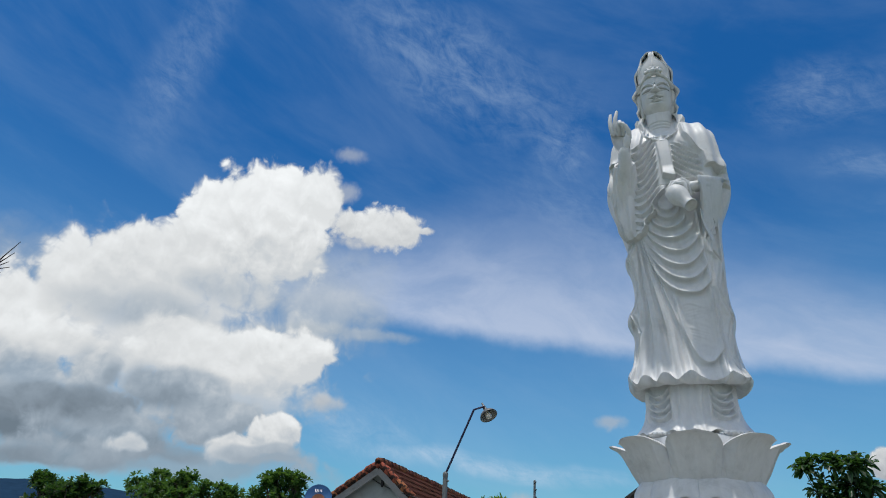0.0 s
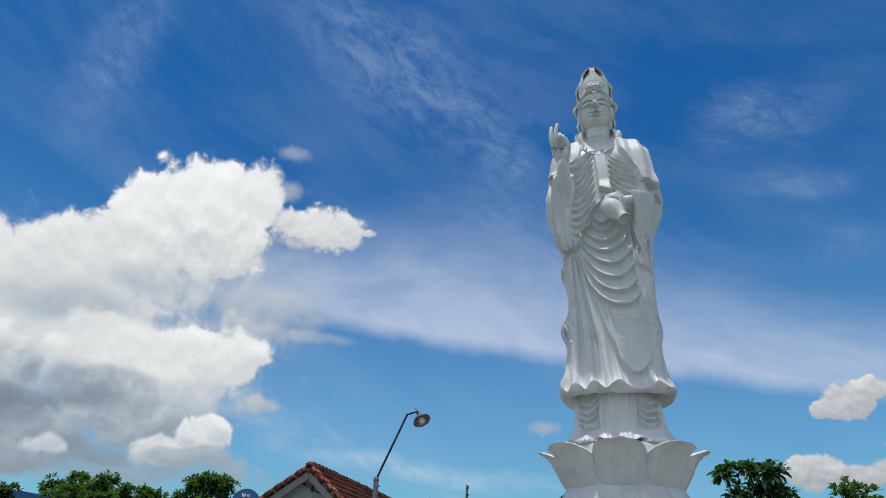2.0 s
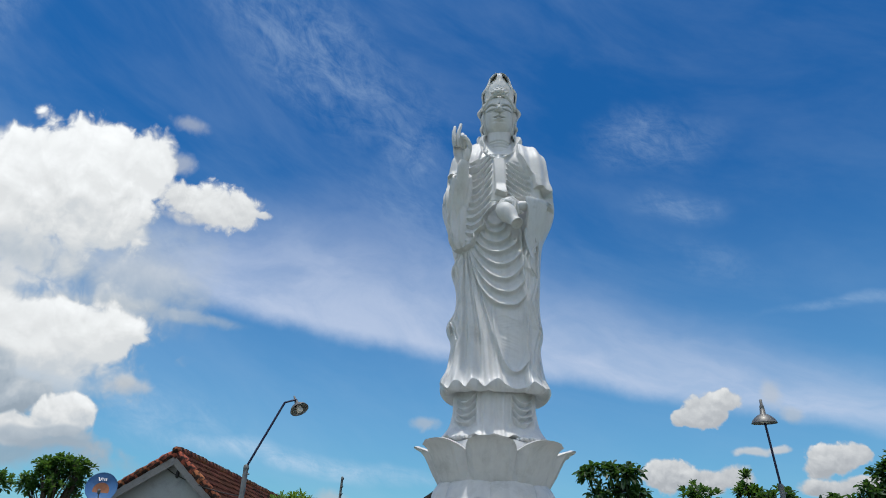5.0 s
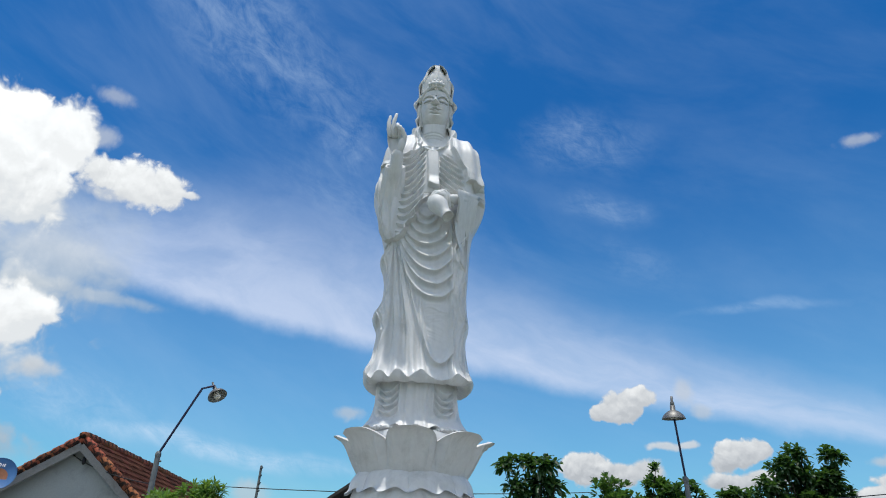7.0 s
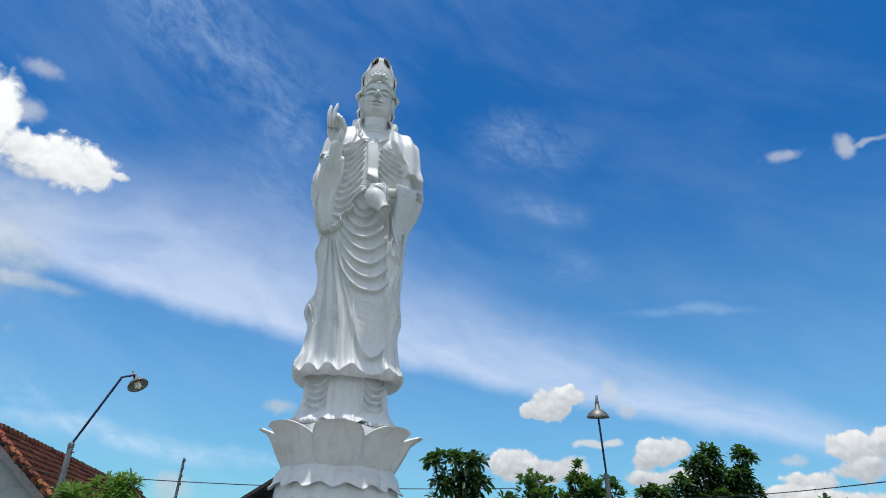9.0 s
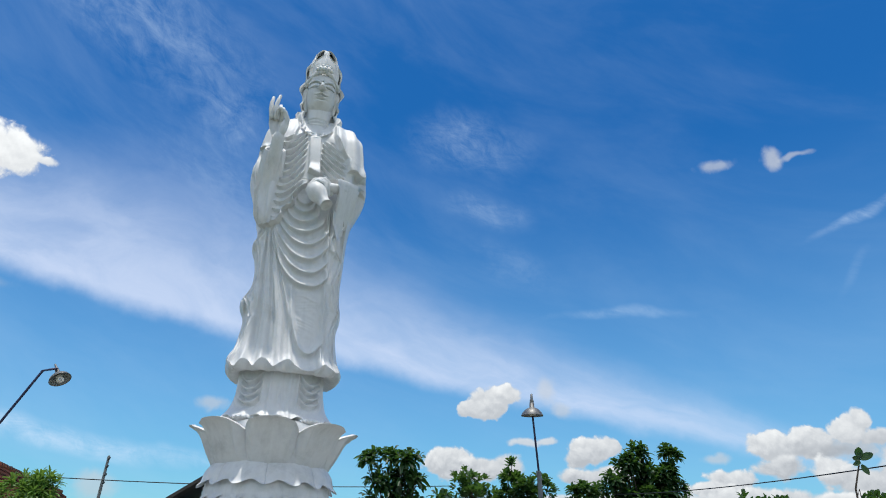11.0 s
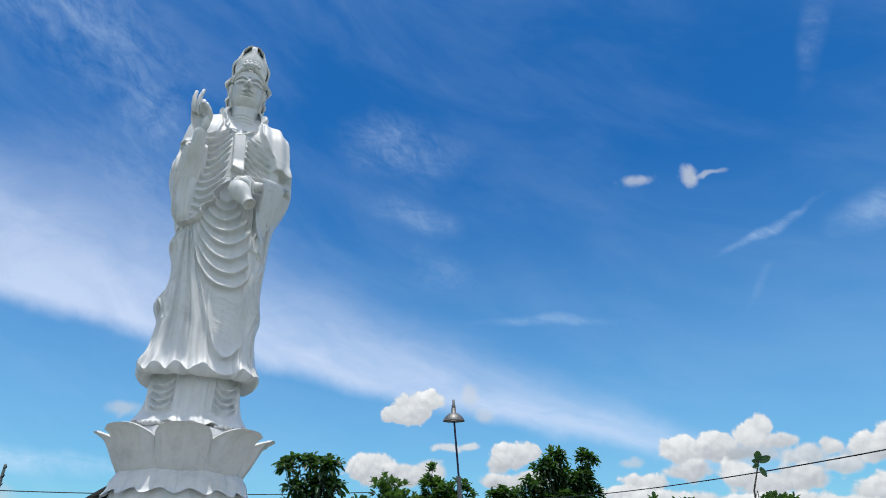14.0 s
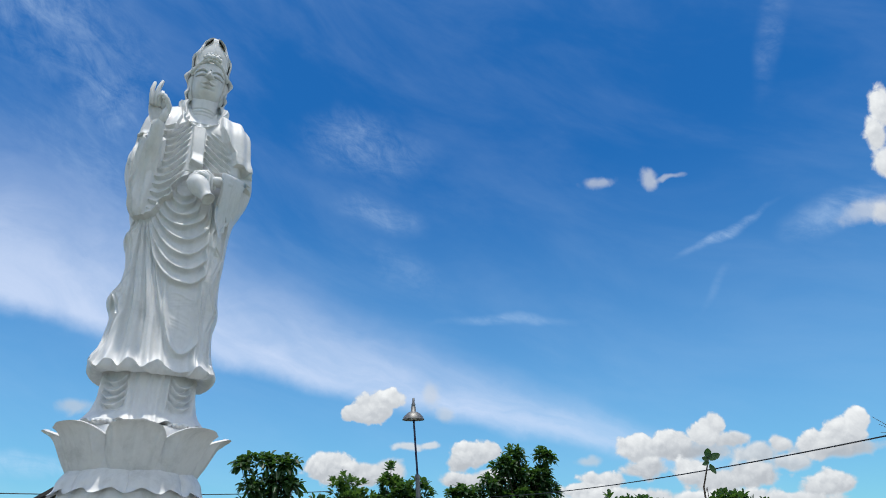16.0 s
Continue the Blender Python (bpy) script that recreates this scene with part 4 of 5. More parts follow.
    c.tube([(-0.88, -0.9, 9.95), (-0.87, -1.08, 10.25), (-0.84, -1.24, 10.5), (-0.83, -1.33, 10.68)], [0.17, 0.165, 0.15, 0.14], 24)
    # cupped palm: a bent shell, heel of the thumb at one side
    U, V = np.meshgrid(np.linspace(-1, 1, 30), np.linspace(0, 1, 40))
    hw = curve(V, [(0, 0.13), (0.2, 0.17), (0.5, 0.2), (0.8, 0.19), (1, 0.17)])
    px = -0.84 - 0.1 * V + U * hw
    py = -1.3 - 0.12 * np.abs(U) ** 2.2 + 0.02 * V
    pz = 10.62 + 0.66 * V - 0.05 * U * V
    palm = np.stack([px, py, pz], -1)
    back = np.stack([px * 0.98 - 0.017, py + 0.17 * (1 - 0.75 * np.abs(U) ** 3), pz], -1)
    c.grid(np.concatenate([palm, back[:, ::-1], palm[:, :1]], 1))
    c.ball((-0.74, -1.42, 10.92), (0.095, 0.1, 0.23), pose(0, 0, 0, 8, 10, 8), n=14)
    fingers = (([(-1.06, -1.38, 11.2), (-1.09, -1.4, 11.38), (-1.1, -1.4, 11.58), (-1.08, -1.38, 11.76)], 0.055),
               ([(-0.98, -1.34, 11.22), (-1.0, -1.38, 11.44), (-0.97, -1.4, 11.64), (-0.93, -1.38, 11.84)], 0.055),
               ([(-0.9, -1.34, 11.22), (-0.9, -1.42, 11.4), (-0.87, -1.54, 11.42), (-0.86, -1.6, 11.32)], 0.055),
               ([(-0.82, -1.34, 11.18), (-0.8, -1.42, 11.34), (-0.8, -1.54, 11.36), (-0.82, -1.58, 11.26)], 0.05),
               ([(-0.69, -1.44, 10.98), (-0.68, -1.5, 11.12), (-0.75, -1.56, 11.26), (-0.85, -1.6, 11.33)], 0.06))
    for path, r in fingers:
        c.tube(path, [r, r, r * 0.92, r * 0.7], 12)

    # lowered arm in its draped sleeve, the hand and the tilted vase
    c.tube([(1.02, -0.3, 9.9), (0.98, -0.7, 9.8), (0.8, -1.0, 9.7), (0.56, -1.18, 9.6)], [0.14, 0.14, 0.13, 0.125], 24)
    U, V = np.meshgrid(np.linspace(0, 1, 90), np.linspace(0, 1, 110))
    px, py = 1.34 - 0.52 * U, -0.48 - 0.62 * U
    top = 10.1 - 0.22 * U
    over = np.clip(V / 0.16, 0, 1)
    fall = np.clip((V - 0.16) / 0.84, 0, 1)
    pleat = 0.06 * np.cos(2 * math.pi * (3.4 * U + 0.25 * fall)) * np.sqrt(fall)
    sx = px - 0.16 * fall * (1 - U) - 0.15 * np.sin(over * math.pi / 2) - pleat + 0.1 * np.sin(6.5 * fall + 1.0) * U**4 * fall
    sy = py - 0.26 * np.sin(over * math.pi / 2) - pleat + 0.5 * fall**1.3 * (0.5 + 0.5 * U)
    sz = top - 0.17 * (1 - np.cos(over * math.pi / 2)) - (0.72 + 0.55 * U) * fall
    front = np.stack([sx, sy, sz], -1)
    back = front + np.array((0.08, 0.12, -0.02))
    c.grid(np.concatenate([front, back[:, ::-1], front[:, :1]], 1))
    c.ball((0.34, -1.06, 9.6), (0.26, 0.14, 0.2), pose(0, 0, 0, 0, 0, 12), n=18)
    for k in range(3):
        g = 0.07 * k
        c.tube([(0.56 - g, -1.14 - g, 9.46 - g), (0.53 - g, -1.2 - g, 9.66 - 0.3 * g), (0.36 - g, -1.24 - 0.5 * g, 9.78 - 0.7 * g), (0.14 - 0.4 * g, -1.24, 9.73 - g), (0.02 - 0.2 * g, -1.22, 9.57 - g)], [0.05, 0.055, 0.055, 0.05, 0.04], 12)
    ax = Vector((0.3, -0.24, -0.5)).normalized()
    mv = Matrix.Translation((0.12, -1.24, 9.52)) @ ax.to_track_quat("Z", "Y").to_matrix().to_4x4()
    c.lathe([(0.0, -0.06), (0.12, -0.04), (0.19, 0.04), (0.225, 0.15), (0.23, 0.26), (0.2, 0.38), (0.155, 0.5), (0.135, 0.6), (0.14, 0.68), (0.155, 0.71), (0.15, 0.73), (0.125, 0.725),
             (0.115, 0.68), (0.0, 0.67)], mv, 40)

    # lotus throne: raised petals with rolled rims, hanging petals with rippled lips, moulded base
    def leaf(phi, shape):
        U, V = np.meshgrid(np.linspace(-1, 1, 49), np.linspace(0, 1, 44))
        ang, r, z, thick = shape(U, V)
        at = lambda rr, zz: np.stack([np.sin(ang + phi) * rr, -np.cos(ang + phi) * rr, zz], -1)
        o, i = at(r, z), at(r - thick, z + 0.015)
        c.grid(np.concatenate([o, i[:, ::-1], o[:, :1]], 1))
        c.grid(np.stack([o[-1], i[-1]]))

    def raised(r0, half, top, flare):
        def shape(U, V):
            v = V * (1 - 0.24 * np.abs(U) ** 3)
            ang = U * half
            r = r0 + 0.2 * v + 0.18 * np.sin(v * math.pi * 0.5) + flare * np.exp((v - 1) / 0.13)
            side = np.clip((np.abs(U) - 0.66) / 0.34, 0, 1)
            r = r - (0.06 + 0.17 * v**1.5) * side**1.6 + 0.03 * ridge(np.abs(U) - 0.66, 0.05) * step(V, 0.1, 0.5)
            r = r + 0.03 * ridge(1 - V, 0.05) + 0.012 * ridge(U, 0.04) * step(V, 0.1, 0.4)
            return ang, r, 3.26 + (top - 3.26) * v, 0.07
        return shape

    def inner(U, V):
        return U * 0.393, 1.16 + 0.26 * V - 0.2 * V**2.5, 3.3 + 0.84 * V * (1 - 0.2 * np.abs(U) ** 2), 0.06

    def hanging(r0, half, low):
        def shape(U, V):
            lip = 0.05 * np.cos(2 * math.pi * U) * step(V, 0.2, 1.0)
            z = 3.36 + (low - 3.36) * V - lip
            r = r0 + 0.12 * V + 0.06 * np.sin(V * math.pi) + 0.15 * np.exp((V - 1) / 0.16) * (0.6 + 0.4 * np.cos(2 * math.pi * U))
            return U * half, r - 0.04 * np.abs(U) ** 6, z, 0.05
        return shape

    for i in range(8):
        leaf(i * math.pi / 4 - 0.045, raised(1.15, 0.393, 4.12, 0.2))
        leaf(i * math.pi / 4 - 0.045 + math.pi / 8, inner)
        leaf(i * math.pi / 4 - 0.045 + math.pi / 8, hanging(1.18, 0.393, 2.96))
        leaf(i * math.pi / 4 - 0.045, hanging(1.1, 0.39, 2.7))
    c.lathe([(0.0, 4.2), (1.05, 4.2), (1.22, 4.1), (1.2, 3.9), (1.1, 3.5), (1.06, 3.33), (1.16, 3.22), (1.22, 3.0), (1.28, 2.8), (1.26, 2.7), (1.36, 2.6), (1.5, 2.5), (1.5, 2.3), (0.0, 2.3)], Matrix(), 96)
    ob = c.done("statue", PAINT)
    ob.matrix_world = pose(SX, SY, 0)
    return tagged(ob, "tall white glossy painted standing robed statue on a lotus throne", "statue")


statue()

bm = bmesh.new()
for k, (r, z0, z1) in enumerate(((1.75, 1.9, 2.3), (1.6, 1.0, 1.9), (2.0, 0.5, 1.0), (2.6, 0.06, 0.5))):
    q = bmesh.ops.create_cone(bm, cap_ends=True, segments=8, radius1=r, radius2=r, depth=z1 - z0, matrix=pose(SX, SY, (z0 + z1) / 2, 0, 0, 22.5))
bmesh.ops.bevel(bm, geom=bm.edges[:], offset=0.03, segments=2, affect="EDGES")
tagged(part("statue_plinth", bm, PLINTH), "white painted octagonal stepped plinth under the statue", "plinth")

# ------------------------------------------------------------------ hills
def hill(name, material, az0, az1, dist, height, label, seed):
    verts, faces, n, rows = [], [], 160, 14
    for j in range(rows):
        for i in range(n):
            a = radians(az0 + (az1 - az0) * i / (n - 1))
            v = j / (rows - 1)
            top = height(az0 + (az1 - az0) * i / (n - 1)) + dist * 0.0012 * noise.fractal(Vector((i * 0.13, seed, 0)), 1.0, 2.0, 5)
            d = dist * (0.8 + 0.35 * v)
            z = top * math.sin(v * math.pi * 0.6) / math.sin(math.pi * 0.5) * (1 if v < 0.84 else 1 - (v - 0.84) * 0.6) + dist * 0.004 * v * (1 - v) * noise.fractal(Vector((i * 0.2, j * 0.5, seed + 3)), 1.0, 2.0, 4)
            verts.append((d * math.sin(a), d * math.cos(a), z - 6 * (1 - v)))
    for j in range(rows - 1):
        for i in range(n - 1):
            p = j * n + i
            faces.append((p, p + 1, p + n + 1, p + n))
    return tagged(raw(name, verts, faces, material), label, "hill", kind="structure")


hill("backdrop_near_hill", HILL, -75, -47.4, 1500, lambda a: 122 * step(-a, 47.4, 53.0) * (1 + 0.12 * math.sin(a * 0.9)), "green forested hill slope in the distance", 1.0)
hill("backdrop_far_hill", HILL_FAR, -80, -36, 2600, lambda a: 218 * step(-a, 37.0, 43.0) * (1 - 0.04 * math.sin(a * 0.55)), "hazy blue forested mountain ridge in the distance", 5.0)


# ------------------------------------------------------------------ house with clay tiles
def house():
    th = empty("house", -9.55, 20.65, 0, 3.5)
    tagged(th, "small grey rendered house with a weathered red clay tile roof", "house")
    peak, length = 4.67, 22.0
    sl, sr, wl, wr = 0.675, 0.86, 2.9, 2.5
    # gable wall with thickness, side walls
    bm = bmesh.new()
    prof = [(-wl + 0.45, 0.0), (wr - 0.4, 0.0), (wr - 0.4, peak - 0.16 - (wr - 0.4) * sr), (0, peak - 0.16), (-wl + 0.45, peak - 0.16 - (wl - 0.45) * sl)]
    a = [bm.verts.new((x, 0.35, z)) for x, z in prof]
    b = [bm.verts.new((x, 0.55, z)) for x, z in prof]
    bm.faces.new(a)
    bm.faces.new(b[::-1])
    for i in range(5):
        j = (i + 1) % 5
        bm.faces.new((a[j], a[i], b[i], b[j]))
    bmesh.ops.recalc_face_normals(bm, faces=bm.faces)
    part("gable_wall", bm, WALL, th)
    for x, s in ((-wl + 0.55, sl), (wr - 0.5, sr)):
        bm = bmesh.new()
        h = peak - 0.2 - abs(x) * s
        box(bm, (0.2, length - 1, h), pose(x, length / 2 + 0.2, h / 2))
        part("side_wall", bm, WALL, th)
    # fascia boards on the verge
    for sg, s, wd in ((-1, sl, wl), (1, sr, wr)):
        ang = math.degrees(math.atan(s))
        run = wd * math.sqrt(1 + s * s)
        bm = bmesh.new()
        box(bm, (run, 0.04, 0.26), pose(sg * wd / 2, 0.0, peak - 0.22 - s * wd / 2, 0, sg * ang, 0), 0.006)
        part("fascia_board", bm, BOARD, th, "weathered grey fascia board")
        bm = bmesh.new()
        box(bm, (run, length, 0.04), pose(sg * wd / 2, length / 2 + 0.02, peak - 0.06 - s * wd / 2, 0, sg * ang, 0))
        deck = part("roof_slope", bm, DARK, th, "tiled roof slope")
        # tiles: rolled clay pantiles, shared meshes
        tile_w, tile_h = 0.24, 0.34
        tm = bpy.data.meshes.new("tile")
        vs, fs = [], []
        for j in range(2):
            for i in range(6):
                u = i / 5
                vs.append((tile_h * (j - 0.06) * 1.12 * sg, (u - 0.5) * tile_w * 1.04, 0.045 * math.sin(u * 2 * math.pi) + 0.1 - 0.07 * (1 - j)))
        for i in range(5):
            fs.append((i, i + 1, i + 7, i + 6))
        for i in range(6):
            x, y, z = vs[6 + i]
            vs.append((x, y, z - 0.06))
        for i in range(5):
            fs.append((6 + i, 7 + i, 13 + i, 12 + i))
        tm.from_pydata(vs, [], fs)
        tm.materials.append(TILE)
        for p in tm.polygons:
            p.use_smooth = False
        rng = random.Random(5 + sg)
        rows = int(run / tile_h)
        joined_v, joined_f = [], []
        placed = 0
        for i in range(int(length / tile_w)):
            for j in range(rows):
                y = 0.12 + i * tile_w
                d = j * tile_h
                m = pose(sg * d * math.cos(radians(ang)), y, peak - 0.02 - d * math.sin(radians(ang)), rng.uniform(-1.5, 1.5), sg * ang + rng.uniform(-1.2, 1.2), rng.uniform(-1, 1))
                if sg > 0 and i < 42 and placed < 300:
                    ob = new("tile", tm)
                    ob.parent = deck
                    ob.matrix_parent_inverse = deck.matrix_basis.inverted()
                    ob.matrix_basis = m
                    placed += 1
                else:
                    o = len(joined_v)
                    joined_v += [tuple(m @ Vector(v)) for v in vs]
                    joined_f += [tuple(k + o for k in f) for f in fs]
        tagged(raw("tile_field", joined_v, joined_f, TILE, th, "rows of weathered clay tiles", smooth=False), kind="stuff")
        # verge tiles along the gable edge
        n = int(run / 0.4) + 1
        for k in range(n):
            d = 0.22 + k * 0.4
            c = Clay()
            path = [(sg * (t - 0.24) * math.cos(radians(ang)), 0.0, -(t - 0.24) * math.sin(radians(ang)) + 0.035 * t) for t in np.linspace(0, 0.46, 5)]
            c.tube(path, [0.1, 0.11, 0.118, 0.125, 0.13], 12, 0.85)
            ob = c.done("verge_tile", TILE_EDGE, th)
            ob.matrix_basis = pose(sg * d * math.cos(radians(ang)), 0.02, peak - 0.0 - d * math.sin(radians(ang)), rng.uniform(-3, 3), rng.uniform(-2, 2), rng.uniform(-3, 3))
    # ridge tiles
    c = Clay()
    c.tube([(0, t, 0.03 * (t / 0.42)) for t in np.linspace(0, 0.42, 5)], [0.11, 0.115, 0.12, 0.125, 0.13], 12, 0.9)
    first = c.done("ridge_tile", TILE_EDGE, th)
    first.matrix_basis = pose(0, -0.08, peak + 0.06)
    for k in range(1, int(length / 0.38)):
        ob = new("ridge_tile", first.data)
        ob.parent = th
        ob.matrix_basis = pose(random.uniform(-0.01, 0.01), -0.08 + k * 0.38, peak + 0.06 + random.uniform(-0.012, 0.012), random.uniform(-2, 2), 0, random.uniform(-2, 2))
    # insulator bracket on the gable
    c = Clay()
    c.tube([(0.1, 0.3, 4.12), (0.1, 0.2, 4.12)], [0.02, 0.02], 8)
    c.tube([(0.1, 0.2, 3.98), (0.1, 0.2, 4.05), (0.1, 0.2, 4.14), (0.14, 0.19, 4.28)], [0.05, 0.06, 0.045, 0.035], 10)
    part_ob = c.done("insulator", CABLE, th, "black cable insulator bracket")
    return th


house()


def cable(name, pts, r, label, category="cable"):
    c = Clay()
    c.tube(pts, [r] * len(pts), 6, cap=False)
    return tagged(c.done(name, CABLE), label, category)


def sag(a, b, drop, n=24):
    a, b = Vector(a), Vector(b)
    return [tuple(a.lerp(b, i / (n - 1)) - Vector((0, 0, drop * 4 * (i / (n - 1)) * (1 - i / (n - 1))))) for i in range(n)]


cable("service_cable", sag((-10.0, 20.95, 4.3), (-9.45, 20.85, 4.0), 0.02) + sag((-9.45, 20.85, 4.0), (-7.2, 20.4, 3.45), 0.08), 0.014, "thin black service cable across the house gable")
cable("power_line", sag((-24.0, 57, 7.0), (16.0, 60.5, 8.2), 0.5, 40), 0.035, "black power line beyond the houses")
cable("overhead_cable", sag((14.0, 26.6, 4.5), (12.9, 8.3, 3.82), 0.2, 40), 0.014, "thin black overhead cable above the trees")


# ------------------------------------------------------------------ satellite dish
def dish():
    th = empty("satellite_dish", -11.0, 19.5, 3.22, 25)
    th.scale = (1.1, 1.1, 1.1)
    tagged(th, "blue painted satellite dish with a rusty centre on a mast", "satellite dish")
    c = Clay()
    m = pose(0, 0, 0.2, 78, 0, 0)
    c.lathe([(0.001, -0.06)] + [(0.38 * k / 10, -0.06 + 0.08 * (k / 10) ** 2) for k in range(1, 11)] + [(0.385, 0.03), (0.37, 0.01), (0.2, -0.06), (0.001, -0.09)], m, 40)
    c.done("reflector", DISH, th)
    c = Clay()
    c.lathe([(0.001, -0.054)] + [(0.2 * k / 6, -0.054 + 0.08 * (0.2 * k / 6 / 0.38) ** 2) for k in range(1, 7)], m @ pose(0, -0.06, 0), 28)
    c.done("rusty_centre", RUST, th, "rusty orange worn centre")
    bm = bmesh.new()
    for x, w_, h_, tilt in ((-0.1, 0.035, 0.1, 16), (-0.055, 0.035, 0.1, -16), (-0.015, 0.022, 0.07, 0), (0.03, 0.022, 0.07, 0), (0.07, 0.03, 0.075, 0)):
        box(bm, (w_ * 0.7, h_, 0.006), m @ pose(x, 0.21, 0.005, -10, 0, tilt))
    part("mark", bm, WHITE, th, "white painted mark")
    c = Clay()
    c.tube([(0, -0.02, -0.15), (0.0, -0.35, 0.05)], [0.012, 0.012], 8)
    c.tube([(0.0, -0.33, 0.04), (0.0, -0.42, 0.09)], [0.035, 0.04], 10)
    c.done("feed_arm", CONCRETE, th)
    c = Clay()
    c.tube([(0, 0.12, 0.2), (0, 0.16, -0.2), (0, 0.16, -3.2)], [0.03, 0.03, 0.03], 10)
    c.done("mast", CONCRETE, th)


dish()


# ------------------------------------------------------------------ yard lamps
def shade_profile(r):
    return [(0.03, 0.2), (0.045, 0.19), (0.05, 0.1), (0.09, 0.085), (0.14, 0.05), (0.19, 0.0), (r, -0.05), (r + 0.005, -0.065), (r - 0.01, -0.062), (0.18, -0.012), (0.13, 0.035), (0.06, 0.06), (0.0, 0.06)]


def lamp(name, base, post_top, bend, tip, head, tilt, size, hang, label):
    th = empty(name, *base)
    tagged(th, label, "lamp", group="yard lamps")
    o = Vector(base)
    rel = lambda p: tuple(Vector(p) - o)
    c = Clay()
    c.tube([rel(base), rel(post_top)], [0.07, 0.06], 16)
    c.tube([rel(Vector(post_top) - Vector((0, 0, 0.05))), rel(Vector(post_top) + Vector((0, 0, 0.0)))], [0.068, 0.068], 16)
    c.done("post", CONCRETE, th, "grey steel post")
    c = Clay()
    c.tube([rel(Vector(post_top) - Vector((-0.075, 0.02, 0.16))), rel(Vector(post_top) - Vector((-0.095, 0.02, 0.16)))], [0.025, 0.02], 8)
    c.done("bolt", CONCRETE, th)
    c = Clay()
    pts = [rel(post_top), rel(bend), rel(tip)] if bend else [rel(post_top), rel(tip)]
    c.tube(pts, [0.028] * len(pts), 10)
    c.done("arm", NAVY, th, "dark blue steel arm")
    m = Matrix.Translation(rel(head)) @ tilt @ Matrix.Scale(size, 4)
    c = Clay()
    c.lathe(shade_profile(0.215), m, 36)
    sh = c.done("shade", TIN, th, "spun aluminium bell shade")
    c = Clay()
    c.lathe([(0.205, -0.055), (0.175, -0.016), (0.125, 0.03), (0.055, 0.055), (0.0, 0.055)], m @ pose(0, 0, -0.004), 36)
    c.done("lining", ENAMEL, sh)
    c = Clay()
    c.lathe([(0.0, 0.05), (0.06, 0.05), (0.075, 0.02), (0.075, -hang * 0.77), (0.05, -hang * 0.96), (0.0, -hang)], m, 20)
    c.done("bulb", BULB, th, "opal lamp bulb")
    c = Clay()
    c.lathe([(0.028, 0.17), (0.04, 0.18), (0.04, 0.24), (0.025, 0.27), (0.022, 0.36), (0.0, 0.37)], m, 16)
    c.done("cap", TIN, th)
    return th


lamp("yard_lamp", (-5.71, 16.36, 0.06), (-5.70, 16.3, 3.74), (-4.98, 16.24, 5.3), (-4.74, 16.3, 5.39), (-4.63, 16.3, 5.2), pose(0, 0, 0, -18, -32, 0), 1.05, 0.13,
     "bell-shaped yard lamp on a bent blue arm and grey post")
lamp("yard_lamp", (7.3, 17.3, 0.06), (7.07, 17.18, 3.9), None, (6.86, 17.0, 5.5), (6.85, 16.97, 5.42), pose(0, 0, 0, 4, -2, 0), 1.36, 0.055,
     "bell-shaped yard lamp upright on a thin blue arm")


# ------------------------------------------------------------------ plants
def leaf_rows(rng, base, direction, length, width, droop):
    """Points and faces of one bent leaf, widest towards its blunt tip."""
    d = direction.normalized()
    side = d.cross(Vector((0, 0, 1)))
    if side.length < 0.1:
        side = Vector((1, 0, 0))
    side.normalize()
    side = (side + Vector((rng.uniform(-0.4, 0.4), rng.uniform(-0.4, 0.4), rng.uniform(-0.5, 0.5)))).normalized()
    up = side.cross(d).normalized()
    w1 = side * width * 0.5
    lift = up * width * 0.16
    c1 = base + d * length * 0.3 - up * droop * 0.03 * length
    c2 = base + d * length * 0.66 - Vector((0, 0, droop * length * 0.15))
    c3 = base + d * length * 0.97 - Vector((0, 0, droop * length * 0.42))
    e = c2.lerp(c3, 0.72)
    return ([base, c1, c2, c3, c1 + w1 * 0.62 + lift * 0.6, c1 - w1 * 0.62 + lift * 0.6, c2 + w1 + lift, c2 - w1 + lift, e + w1 * 0.66 + lift * 0.5, e - w1 * 0.66 + lift * 0.5],
            [(0, 1, 4), (0, 5, 1), (1, 2, 6, 4), (1, 5, 7, 2), (2, 3, 8, 6), (2, 7, 9, 3)])


